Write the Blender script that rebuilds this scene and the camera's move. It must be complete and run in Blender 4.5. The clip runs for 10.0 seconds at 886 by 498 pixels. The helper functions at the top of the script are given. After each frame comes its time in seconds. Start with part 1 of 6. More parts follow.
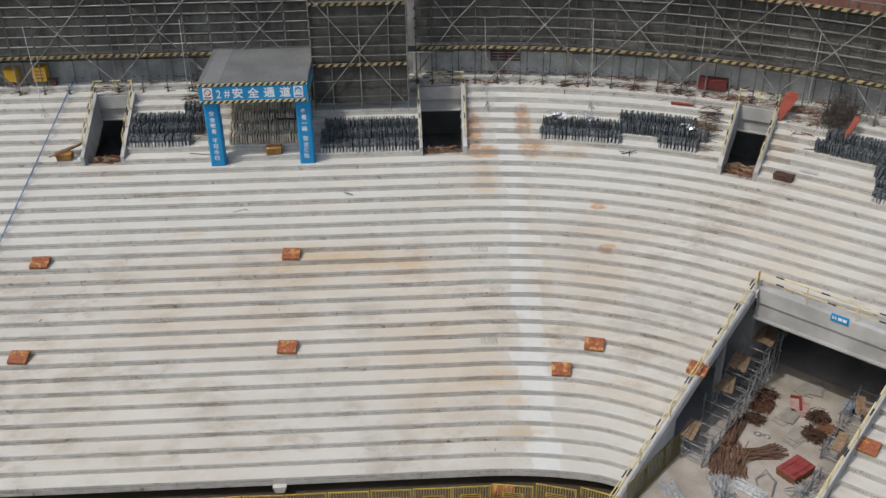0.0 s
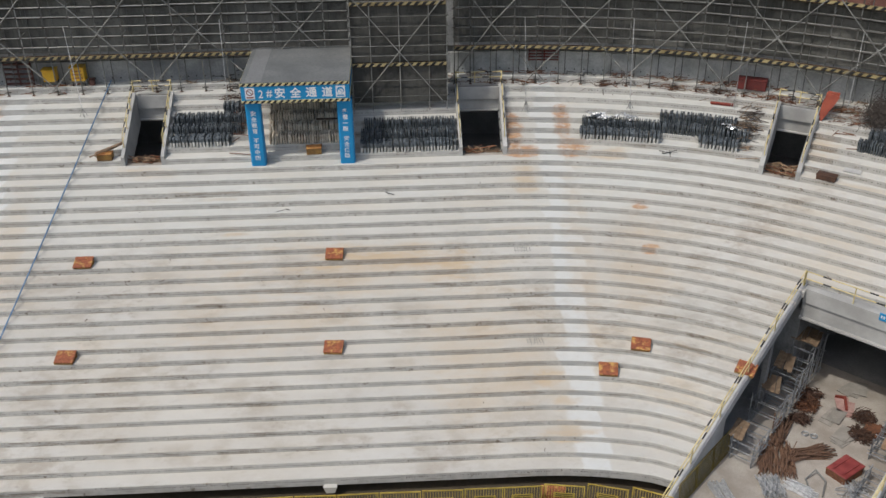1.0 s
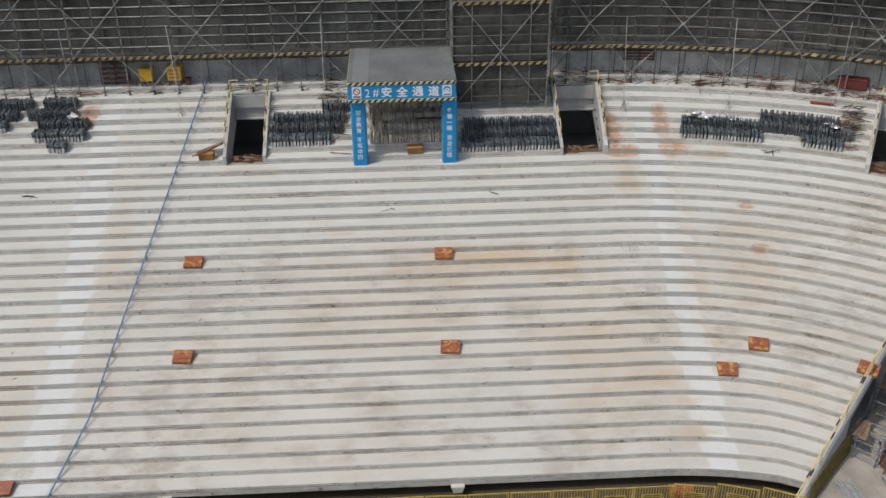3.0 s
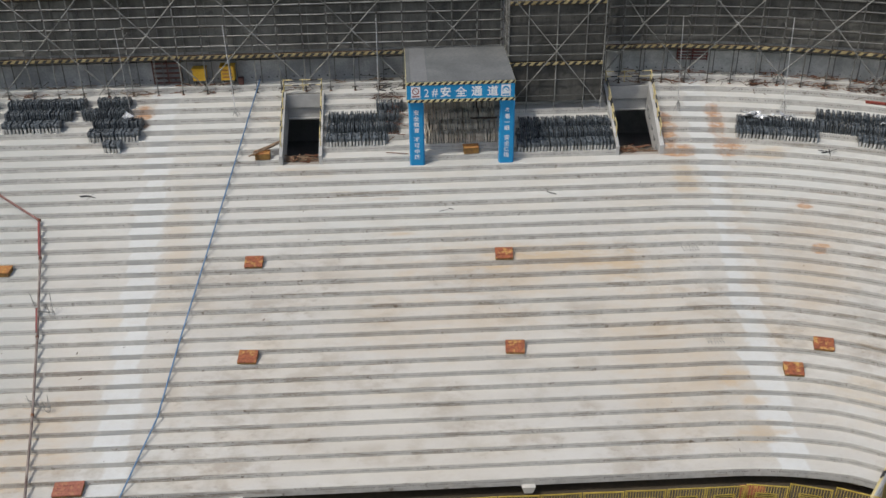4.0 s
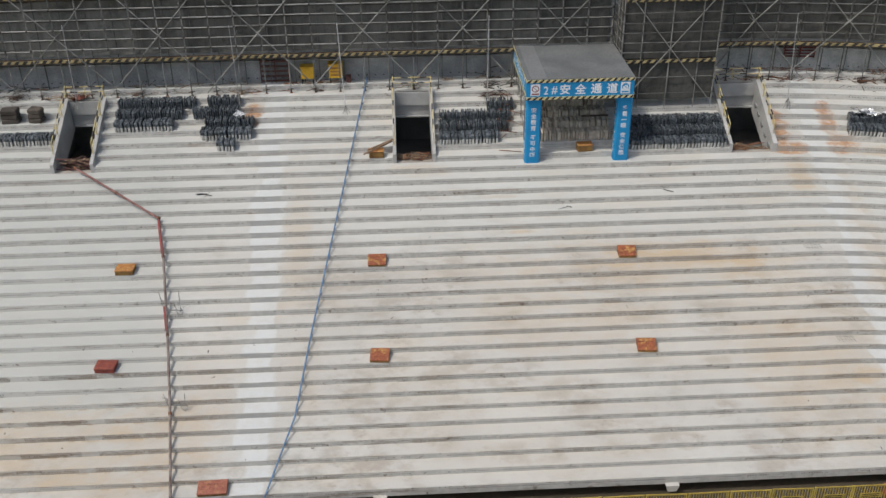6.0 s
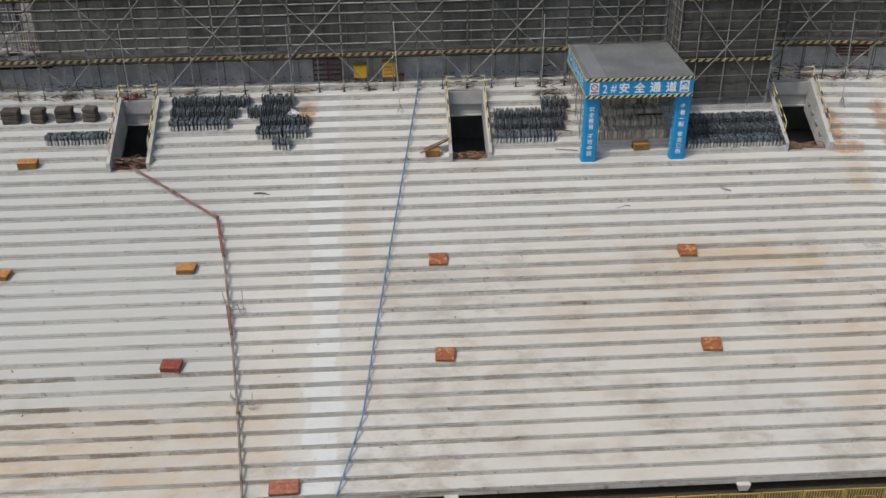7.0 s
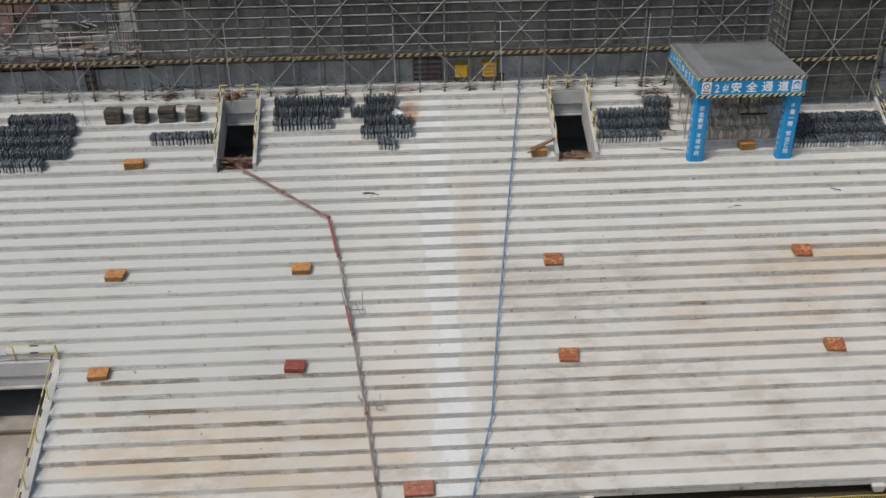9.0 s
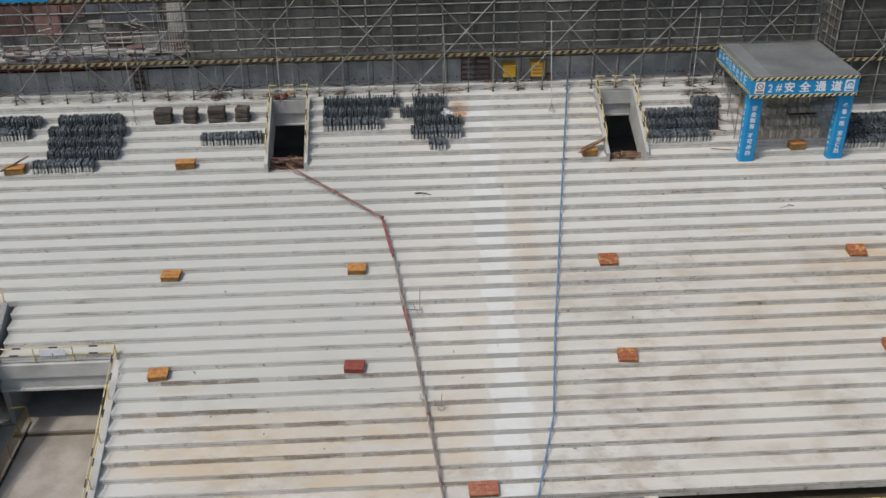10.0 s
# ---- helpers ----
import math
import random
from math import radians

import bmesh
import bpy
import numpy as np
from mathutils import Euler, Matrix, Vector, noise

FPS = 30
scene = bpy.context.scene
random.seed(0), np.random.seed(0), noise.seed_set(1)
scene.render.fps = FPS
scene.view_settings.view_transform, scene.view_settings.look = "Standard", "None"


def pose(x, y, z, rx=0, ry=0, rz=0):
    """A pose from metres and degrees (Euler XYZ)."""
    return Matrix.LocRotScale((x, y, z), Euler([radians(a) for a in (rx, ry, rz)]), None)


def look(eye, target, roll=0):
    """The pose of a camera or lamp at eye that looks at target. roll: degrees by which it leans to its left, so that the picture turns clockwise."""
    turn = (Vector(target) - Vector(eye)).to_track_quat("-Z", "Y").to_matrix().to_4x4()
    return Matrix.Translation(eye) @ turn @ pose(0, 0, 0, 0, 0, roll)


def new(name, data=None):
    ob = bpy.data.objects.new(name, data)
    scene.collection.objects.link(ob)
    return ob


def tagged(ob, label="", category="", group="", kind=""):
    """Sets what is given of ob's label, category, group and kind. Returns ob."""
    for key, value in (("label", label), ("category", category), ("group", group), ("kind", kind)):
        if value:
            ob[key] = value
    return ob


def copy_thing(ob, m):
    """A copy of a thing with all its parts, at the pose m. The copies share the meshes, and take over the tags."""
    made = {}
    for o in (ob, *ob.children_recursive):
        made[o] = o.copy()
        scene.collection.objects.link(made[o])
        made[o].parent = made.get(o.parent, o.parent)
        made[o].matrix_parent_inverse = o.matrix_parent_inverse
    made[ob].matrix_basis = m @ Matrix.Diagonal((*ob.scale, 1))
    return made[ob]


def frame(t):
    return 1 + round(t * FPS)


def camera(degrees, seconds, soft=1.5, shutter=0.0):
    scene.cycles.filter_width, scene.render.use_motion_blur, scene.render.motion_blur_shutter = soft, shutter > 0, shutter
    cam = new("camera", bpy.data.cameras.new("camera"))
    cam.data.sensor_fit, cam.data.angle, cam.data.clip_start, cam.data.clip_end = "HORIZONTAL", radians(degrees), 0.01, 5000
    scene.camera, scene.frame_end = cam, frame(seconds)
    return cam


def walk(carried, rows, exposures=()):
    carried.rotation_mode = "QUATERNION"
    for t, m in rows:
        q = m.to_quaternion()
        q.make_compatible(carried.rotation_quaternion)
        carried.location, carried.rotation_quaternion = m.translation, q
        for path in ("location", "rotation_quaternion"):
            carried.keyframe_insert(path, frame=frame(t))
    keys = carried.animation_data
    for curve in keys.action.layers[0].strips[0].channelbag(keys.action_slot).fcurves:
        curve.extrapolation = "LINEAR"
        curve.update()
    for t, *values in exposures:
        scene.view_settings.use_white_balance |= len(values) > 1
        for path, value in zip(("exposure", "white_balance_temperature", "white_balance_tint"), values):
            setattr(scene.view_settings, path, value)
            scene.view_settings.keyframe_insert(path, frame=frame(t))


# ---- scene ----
cam = camera(49.77, 10.0)
# seconds, place, turn (yaw, pitch, roll)
PATH = [
    (0.0, 11.139, -51.322, 23.347, -2.920, -29.819, 0.588),
    (0.5, 10.012, -51.243, 23.366, -2.941, -29.834, 0.588),
    (1.0, 8.777, -51.173, 23.363, -2.929, -29.832, 0.592),
    (1.5, 7.419, -51.048, 23.333, -2.933, -29.831, 0.596),
    (2.0, 5.977, -50.997, 23.331, -2.896, -29.817, 0.578),
    (2.5, 4.455, -50.930, 23.330, -2.888, -29.804, 0.577),
    (4.0, -0.409, -50.600, 23.320, -2.893, -29.793, 0.591),
    (4.5, -2.055, -50.507, 23.295, -2.884, -29.804, 0.605),
    (5.0, -3.712, -50.389, 23.268, -2.884, -29.815, 0.622),
    (5.5, -5.351, -50.292, 23.249, -2.877, -29.806, 0.636),
    (7.0, -10.228, -49.961, 23.155, -2.868, -29.797, 0.664),
    (7.5, -11.805, -49.834, 23.114, -2.868, -29.786, 0.674),
    (8.0, -13.349, -49.729, 23.107, -2.879, -29.775, 0.670),
    (8.5, -14.862, -49.585, 23.110, -2.880, -29.775, 0.671),
    (9.0, -16.360, -49.477, 23.102, -2.893, -29.768, 0.680),
    (9.5, -17.838, -49.379, 23.098, -2.898, -29.757, 0.685),
    (10.0, -19.288, -49.313, 23.115, -2.908, -29.756, 0.688),
]
walk(cam, [(t, pose(x, y, z, 90 + pitch, roll, yaw)) for t, x, y, z, yaw, pitch, roll in PATH])

# ---- light ----
scene.view_settings.exposure = 0.0
world = bpy.data.worlds.new("sky")
scene.world = world
world.use_nodes = True
wn = world.node_tree
sky = wn.nodes.new("ShaderNodeTexSky")
sky.sky_type = "NISHITA"
sky.sun_disc = False
SUN = Vector((0.50, 0.32, -1.0)).normalized()
sky.sun_elevation = math.asin(-SUN.z)
sky.sun_rotation = math.atan2(-SUN.x, -SUN.y)
sky.dust_density = 4.0
sky.air_density = 1.3
wn.links.new(sky.outputs[0], wn.nodes["Background"].inputs[0])
wn.nodes["Background"].inputs[1].default_value = 0.122
sun = new("sun", bpy.data.lights.new("sun", "SUN"))
sun.data.energy, sun.data.angle, sun.data.color = 1.95, radians(1.2), (1.0, 0.965, 0.90)
sun.matrix_world = look((0, -20, 60), Vector((0, -20, 60)) + SUN)


# ---- materials ----
class Nodes:
    """Shorthand for the node tree of one material."""

    def __init__(self, name):
        self.m = bpy.data.materials.new(name)
        self.m.use_nodes = True
        self.t = self.m.node_tree
        self.b = self.t.nodes["Principled BSDF"]

    def add(self, kind, **at):
        n = self.t.nodes.new(kind)
        for k, v in at.items():
            n.inputs[k].default_value = v
        return n

    def link(self, a, b):
        self.t.links.new(a, b)

    def pos(self):
        return self.add("ShaderNodeNewGeometry").outputs["Position"]

    def local(self):
        return self.add("ShaderNodeTexCoord").outputs["Object"]

    def scaled(self, vec, s):
        n = self.t.nodes.new("ShaderNodeVectorMath")
        n.operation = "MULTIPLY"
        self.link(vec, n.inputs[0])
        n.inputs[1].default_value = s
        return n.outputs[0]

    def noise(self, vec, scale, detail=3.0, rough=0.55):
        n = self.add("ShaderNodeTexNoise", Scale=scale, Detail=detail, Roughness=rough)
        self.link(vec, n.inputs["Vector"])
        return n.outputs["Fac"]

    def ramp(self, fac, lo, hi, a=0.0, b=1.0):
        n = self.t.nodes.new("ShaderNodeMapRange")
        n.interpolation_type = "SMOOTHSTEP"
        self.link(fac, n.inputs[0])
        for i, v in enumerate((lo, hi, a, b)):
            n.inputs[i + 1].default_value = v
        return n.outputs[0]

    def math(self, op, a, b=0.0, c=None):
        n = self.t.nodes.new("ShaderNodeMath")
        n.operation = op
        for i, v in enumerate((a, b) if c is None else (a, b, c)):
            if isinstance(v, (int, float)):
                n.inputs[i].default_value = v
            else:
                self.link(v, n.inputs[i])
        return n.outputs[0]

    def split(self, vec):
        n = self.t.nodes.new("ShaderNodeSeparateXYZ")
        self.link(vec, n.inputs[0])
        return n.outputs

    def join(self, x, y, z):
        n = self.t.nodes.new("ShaderNodeCombineXYZ")
        for i, v in enumerate((x, y, z)):
            if isinstance(v, (int, float)):
                n.inputs[i].default_value = v
            else:
                self.link(v, n.inputs[i])
        return n.outputs[0]

    def mix(self, fac, a, b, mode="MIX"):
        n = self.t.nodes.new("ShaderNodeMix")
        n.data_type, n.blend_type = "RGBA", mode
        for s, v in ((n.inputs[0], fac), (n.inputs[6], a), (n.inputs[7], b)):
            if isinstance(v, (int, float)):
                s.default_value = v
            elif isinstance(v, tuple):
                s.default_value = (*v, 1.0)
            else:
                self.link(v, s)
        return n.outputs[2]

    def bump(self, fac, strength=0.3, distance=0.02):
        n = self.add("ShaderNodeBump", Strength=strength, Distance=distance)
        self.link(fac, n.inputs["Height"])
        self.link(n.outputs[0], self.b.inputs["Normal"])

    def done(self, col, rough=0.8, metal=0.0):
        if isinstance(col, tuple):
            self.b.inputs["Base Color"].default_value = (*col, 1.0)
        else:
            self.link(col, self.b.inputs["Base Color"])
        if isinstance(rough, (int, float)):
            self.b.inputs["Roughness"].default_value = rough
        else:
            self.link(rough, self.b.inputs["Roughness"])
        self.b.inputs["Metallic"].default_value = metal
        return self.m


def plain(name, a, b, scale=3.0, rough=0.7, metal=0.0, grain=60.0, bump=0.15, vary=0.25):
    """A worn surface between two colours: stains, grain, and a shade of its own for each object."""
    n = Nodes(name)
    p = n.pos()
    f = n.ramp(n.noise(p, scale, 4.0), 0.32, 0.68)
    col = n.mix(f, a, b)
    g = n.noise(p, grain, 2.0)
    col = n.mix(n.ramp(g, 0.35, 0.75, 0.0, 0.35), col, tuple(v * 0.55 for v in a))
    rnd = n.add("ShaderNodeObjectInfo").outputs["Random"]
    col = n.mix(1.0, col, n.mix(rnd, (1 - vary,) * 3, (1.0, 1.0, 1.0)), "MULTIPLY")
    n.bump(g, bump, 0.01)
    return n.done(col, n.ramp(f, 0, 1, max(rough - 0.1, 0.05), min(rough + 0.1, 1)), metal)


def terrace_material():
    n = Nodes("terrace_concrete")
    p = n.pos()
    x, y, z = n.split(p)
    uvn = n.t.nodes.new("ShaderNodeUVMap")
    uvn.uv_map = "UVMap"
    u, v, w = n.split(uvn.outputs[0])
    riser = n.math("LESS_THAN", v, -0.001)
    # cast concrete with cloudy patches
    big = n.noise(n.scaled(p, (0.16, 0.2, 0.2)), 1.0, 4.0, 0.6)
    col = n.mix(n.ramp(big, 0.35, 0.65), (0.475, 0.463, 0.428), (0.54, 0.538, 0.51))
    fine = n.noise(p, 2.3, 5.0, 0.65)
    col = n.mix(n.ramp(fine, 0.45, 0.75, 0.0, 0.22), col, (0.44, 0.42, 0.39))
    # every cast length of a row has a shade of its own
    rnd = n.add("ShaderNodeObjectInfo").outputs["Random"]
    col = n.mix(n.math("MULTIPLY", rnd, 0.22), col, (0.44, 0.415, 0.375))
    # tan run-off on the treads, in long shapes that follow the rows
    rowv = n.join(n.math("MULTIPLY", u, 0.17), n.math("MULTIPLY", z, 1.7), n.math("MULTIPLY", v, 0.5))
    tan_n = n.noise(rowv, 1.0, 5.0, 0.62)
    tan = n.ramp(tan_n, 0.42, 0.72)
    where = n.ramp(n.noise(n.scaled(p, (0.085, 0.11, 0.1)), 1.0, 2.0), 0.40, 0.62)
    col = n.mix(n.math("MULTIPLY", n.math("MULTIPLY", tan, where), 0.6), col, (0.485, 0.385, 0.25))
    # cloudy grey smudges, in fields that spread over several rows
    cloud = n.ramp(n.noise(n.scaled(p, (0.8, 0.95, 0.5)), 1.0, 5.0, 0.62), 0.40, 0.64)
    field = n.ramp(n.noise(n.scaled(p, (0.10, 0.14, 0.1)), 1.0, 3.0, 0.6), 0.42, 0.60)
    field = n.math("MULTIPLY", field, n.ramp(n.math("ADD", y, n.math("MULTIPLY", big, 2.0)), -5.5, -2.5, 1.0, 0.3))
    for cx, cy, rx, ry in SMUDGE:
        d = n.math("ADD", n.math("POWER", n.math("DIVIDE", n.math("SUBTRACT", x, cx), rx), 2.0), n.math("POWER", n.math("DIVIDE", n.math("SUBTRACT", y, cy), ry), 2.0))
        field = n.math("MAXIMUM", field, n.ramp(d, 0.1, 1.3, 1.0, 0.0))
    cloud = n.math("MULTIPLY", cloud, field)
    col = n.mix(n.math("MULTIPLY", cloud, 0.72), col, (0.325, 0.285, 0.235))
    blot = n.ramp(n.noise(n.scaled(p, (2.2, 2.6, 1.2)), 1.0, 3.0, 0.6), 0.56, 0.72)
    col = n.mix(n.math("MULTIPLY", n.math("MULTIPLY", blot, n.ramp(cloud, 0.0, 0.5, 0.3, 1.0)), 0.6), col, (0.30, 0.265, 0.225))
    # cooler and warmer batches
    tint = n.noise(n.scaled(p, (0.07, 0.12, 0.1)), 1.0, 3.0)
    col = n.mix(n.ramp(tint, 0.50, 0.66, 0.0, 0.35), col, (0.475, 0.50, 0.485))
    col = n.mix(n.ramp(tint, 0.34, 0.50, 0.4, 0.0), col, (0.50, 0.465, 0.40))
    smear = n.ramp(n.noise(n.join(n.math("MULTIPLY", u, 0.4), n.math("MULTIPLY", z, 2.3), n.math("MULTIPLY", v, 1.6)), 1.0, 5.0, 0.7), 0.55, 0.80)
    col = n.mix(n.math("MULTIPLY", smear, 0.22), col, (0.34, 0.31, 0.275))
    col = n.mix(n.ramp(n.math("ADD", y, n.math("MULTIPLY", tint, 3.0)), -5.0, -1.5, 0.0, 0.45), col, (0.53, 0.545, 0.525))
    cool = n.math("MULTIPLY", n.ramp(n.math("ADD", x, n.math("MULTIPLY", tint, 8.0)), -18.5, -13.5, 0.74, 0.0), n.ramp(n.math("ADD", y, n.math("MULTIPLY", big, 2.0)), -14.0, -11.0, 0.3, 1.0))
    col = n.mix(cool, col, (0.418, 0.431, 0.411))
    # risers: slightly darker colour than the treads, dirt in stretches, a row of dark holes
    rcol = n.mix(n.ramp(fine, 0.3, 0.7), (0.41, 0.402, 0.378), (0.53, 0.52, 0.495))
    rcol = n.mix(n.math("MULTIPLY", n.ramp(n.math("ADD", x, n.math("MULTIPLY", big, 6.0)), -20.0, -13.0, 0.9, 0.0), n.ramp(y, -6.5, -4.0, 1.0, 0.12)), rcol, (0.54, 0.535, 0.51))
    # bend risers coloured darker to offset the stronger sun they catch
    rcol = n.mix(n.ramp(n.math("ADD", u, n.math("MULTIPLY", big, 4.0)), 20.0, 29.0, 0.0, 0.3), rcol, (0.26, 0.25, 0.225))
    dirtn = n.noise(n.join(n.math("MULTIPLY", u, 0.42), n.math("MULTIPLY", z, 2.9), 0.0), 1.0, 4.0, 0.65)
    rough_edge = n.noise(n.join(n.math("MULTIPLY", u, 7.0), n.math("MULTIPLY", z, 9.0), 0.0), 1.0, 2.0)
    dirt = n.math("MULTIPLY", n.ramp(n.math("ADD", dirtn, n.math("MULTIPLY", field, 0.10)), 0.57, 0.70), n.ramp(rough_edge, 0.25, 0.6, 0.35, 1.0))
    rcol = n.mix(n.math("MULTIPLY", dirt, n.ramp(field, 0.0, 1.0, 0.25, 0.75)), rcol, (0.20, 0.165, 0.125))
    spots = n.ramp(n.noise(n.join(n.math("MULTIPLY", u, 2.2), n.math("MULTIPLY", z, 2.6), 7.0), 1.0, 3.0, 0.7), 0.585, 0.72)
    rcol = n.mix(n.math("MULTIPLY", spots, n.ramp(field, 0.0, 0.6, 0.58, 0.95)), rcol, (0.115, 0.085, 0.06))
    rustn = n.ramp(n.noise(n.join(n.math("MULTIPLY", u, 0.3), n.math("MULTIPLY", z, 3.1), 4.0), 1.0, 3.0), 0.58, 0.75)
    rcol = n.mix(n.math("MULTIPLY", rustn, 0.35), rcol, (0.27, 0.18, 0.10))
    # crust of spilt mortar on single cast lengths low in the straight part
    rown = n.t.nodes.new("ShaderNodeUVMap")
    rown.uv_map = "row"
    row = n.split(rown.outputs[0])[0]
    ue = n.math("ADD", u, n.math("MULTIPLY", n.math("SUBTRACT", rough_edge, 0.5), 0.25))
    crust = 0.0
    for u0, u1, rows in CRUST:
        hit = 0.0
        for k, much in rows:
            hit = n.math("ADD", hit, n.math("MULTIPLY", n.math("COMPARE", row, float(k), 0.3), much))
        span = n.math("MULTIPLY", n.math("GREATER_THAN", ue, u0), n.math("LESS_THAN", ue, u1))
        crust = n.math("ADD", crust, n.math("MULTIPLY", hit, span))
    ragged = n.noise(n.join(n.math("MULTIPLY", u, 3.2), n.math("MULTIPLY", z, 6.0), n.math("MULTIPLY", v, 5.0)), 1.0, 4.0, 0.7)
    breaks = n.noise(n.join(n.math("MULTIPLY", u, 1.5), n.math("MULTIPLY", z, 3.0), 6.0), 1.0, 3.0, 0.7)
    crust_r = n.math("MULTIPLY", crust, n.math("MULTIPLY", n.ramp(n.math("ADD", ragged, n.math("MULTIPLY", v, -0.25)), 0.38, 0.54, 0.12, 1.0), n.ramp(breaks, 0.34, 0.48, 0.3, 1.0)))
    rcol = n.mix(n.math("MULTIPLY", crust_r, 0.78), rcol, n.mix(n.ramp(dirtn, 0.42, 0.6), (0.235, 0.215, 0.19), (0.19, 0.14, 0.10)))
    back = n.math("MULTIPLY", n.ramp(v, 0.60, 0.74), n.math("MULTIPLY", n.ramp(breaks, 0.50, 0.60), n.ramp(y, -12.4, -13.0)))
    back = n.math("MULTIPLY", back, n.math("MULTIPLY", n.ramp(u, -34.0, -33.0), n.ramp(u, -18.0, -15.0, 1.0, 0.0)))
    col = n.mix(n.math("MULTIPLY", back, 0.55), col, (0.27, 0.19, 0.115))
    cell = n.math("FRACT", n.math("MULTIPLY", u, 8.3))
    dot = n.math("MULTIPLY", n.math("LESS_THAN", cell, 0.5), n.math("MULTIPLY", n.math("GREATER_THAN", v, -0.195), n.math("LESS_THAN", v, -0.14)))
    gate = n.ramp(n.noise(n.join(n.math("MULTIPLY", u, 0.5), n.math("MULTIPLY", z, 5.3), 9.0), 1.0, 2.0), 0.34, 0.46)
    for u0, u1 in SMOOTH:
        off_it = n.math("MULTIPLY", n.math("GREATER_THAN", ue, u0), n.math("LESS_THAN", ue, u1))
        gate = n.math("MULTIPLY", gate, n.math("SUBTRACT", 1.0, off_it))
    jit = n.ramp(n.noise(n.join(n.math("MULTIPLY", u, 6.0), n.math("MULTIPLY", z, 5.0), 2.0), 1.0, 1.0), 0.38, 0.46)
    dot = n.math("MULTIPLY", dot, n.math("MULTIPLY", gate, jit))
    rcol = n.mix(n.math("MULTIPLY", dot, 0.8), rcol, (0.06, 0.055, 0.05))
    # smooth cement bands trowelled over the two joints, each row a little wider or narrower
    stepn = n.math("MULTIPLY", n.math("SUBTRACT", n.noise(n.join(n.math("MULTIPLY", x, 0.5), n.math("MULTIPLY", z, 2.2), 0.0), 1.0, 1.0), 0.5), 1.9)
    edge = n.math("MULTIPLY", n.math("SUBTRACT", n.noise(p, 1.7, 4.0), 0.5), 0.5)
    xe = n.math("ADD", n.math("ADD", x, edge), stepn)
    lean = n.math("MULTIPLY", n.math("ADD", y, 6.0), 0.02)
    br = n.ramp(n.math("ABSOLUTE", n.math("SUBTRACT", n.math("SUBTRACT", xe, lean), 17.55)), 0.60, 0.86, 1.0, 0.0)
    bl = n.ramp(n.math("ABSOLUTE", n.math("ADD", n.math("ADD", xe, n.math("MULTIPLY", y, 0.018)), 14.72)), 0.64, 0.90, 1.0, 0.0)
    band = n.math("MULTIPLY", n.math("MAXIMUM", br, bl), n.ramp(fine, 0.25, 0.6, 0.6, 1.0))
    col = n.mix(n.math("MULTIPLY", band, 0.74), col, (0.58, 0.602, 0.60))
    rcol = n.mix(n.math("MULTIPLY", band, n.ramp(stepn, -0.2, 0.2, 0.2, 0.75)), rcol, (0.33, 0.335, 0.33))
    # rust run-off beside the joint above the passage
    blotch = n.math("MULTIPLY", n.math("SUBTRACT", n.noise(n.scaled(p, (0.9, 1.3, 1.0)), 1.0, 6.0, 0.72), 0.5), 3.4)
    xs = n.math("ADD", x, n.math("ADD", edge, n.math("MULTIPLY", stepn, 0.2)))
    for cx, cy, rx, ry in RUST:
        d = n.math("ADD", n.math("POWER", n.math("DIVIDE", n.math("SUBTRACT", xs, cx), rx), 2.0), n.math("POWER", n.math("DIVIDE", n.math("SUBTRACT", y, cy), ry), 2.0))
        spot = n.math("MULTIPLY", n.ramp(n.math("ADD", d, blotch), 0.3, 1.6, 1.0, 0.0), n.math("MULTIPLY", n.ramp(d, 0.8, 2.2, 1.0, 0.0), n.ramp(fine, 0.32, 0.56, 0.3, 1.0)))
        tone = n.mix(n.ramp(ragged, 0.40, 0.60), (0.33, 0.15, 0.055), (0.47, 0.255, 0.105))
        col = n.mix(n.math("MULTIPLY", spot, 0.82), col, tone)
        rcol = n.mix(n.math("MULTIPLY", spot, 0.5), rcol, (0.26, 0.14, 0.06))
    for cx, cy, rx, ry, much in TAN:
        d = n.math("ADD", n.math("POWER", n.math("DIVIDE", n.math("SUBTRACT", xs, cx), rx), 2.0), n.math("POWER", n.math("DIVIDE", n.math("SUBTRACT", y, cy), ry), 2.0))
        spot = n.math("MULTIPLY", n.ramp(n.math("ADD", d, blotch), -0.2, 1.2, 1.0, 0.0), n.math("MULTIPLY", n.ramp(d, 0.8, 2.0, 1.0, 0.0), n.ramp(tan_n, 0.30, 0.60)))
        col = n.mix(n.math("MULTIPLY", spot, much), col, (0.47, 0.365, 0.24))
        rcol = n.mix(n.math("MULTIPLY", spot, 0.35), rcol, (0.27, 0.21, 0.15))
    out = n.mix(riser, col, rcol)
    g = n.noise(p, 14.0, 4.0, 0.7)
    out = n.mix(n.ramp(g, 0.5, 0.8, 0.0, 0.22), out, (0.28, 0.27, 0.25))
    n.bump(n.math("ADD", g, fine), 0.35, 0.02)
    return n.done(out, 0.88)


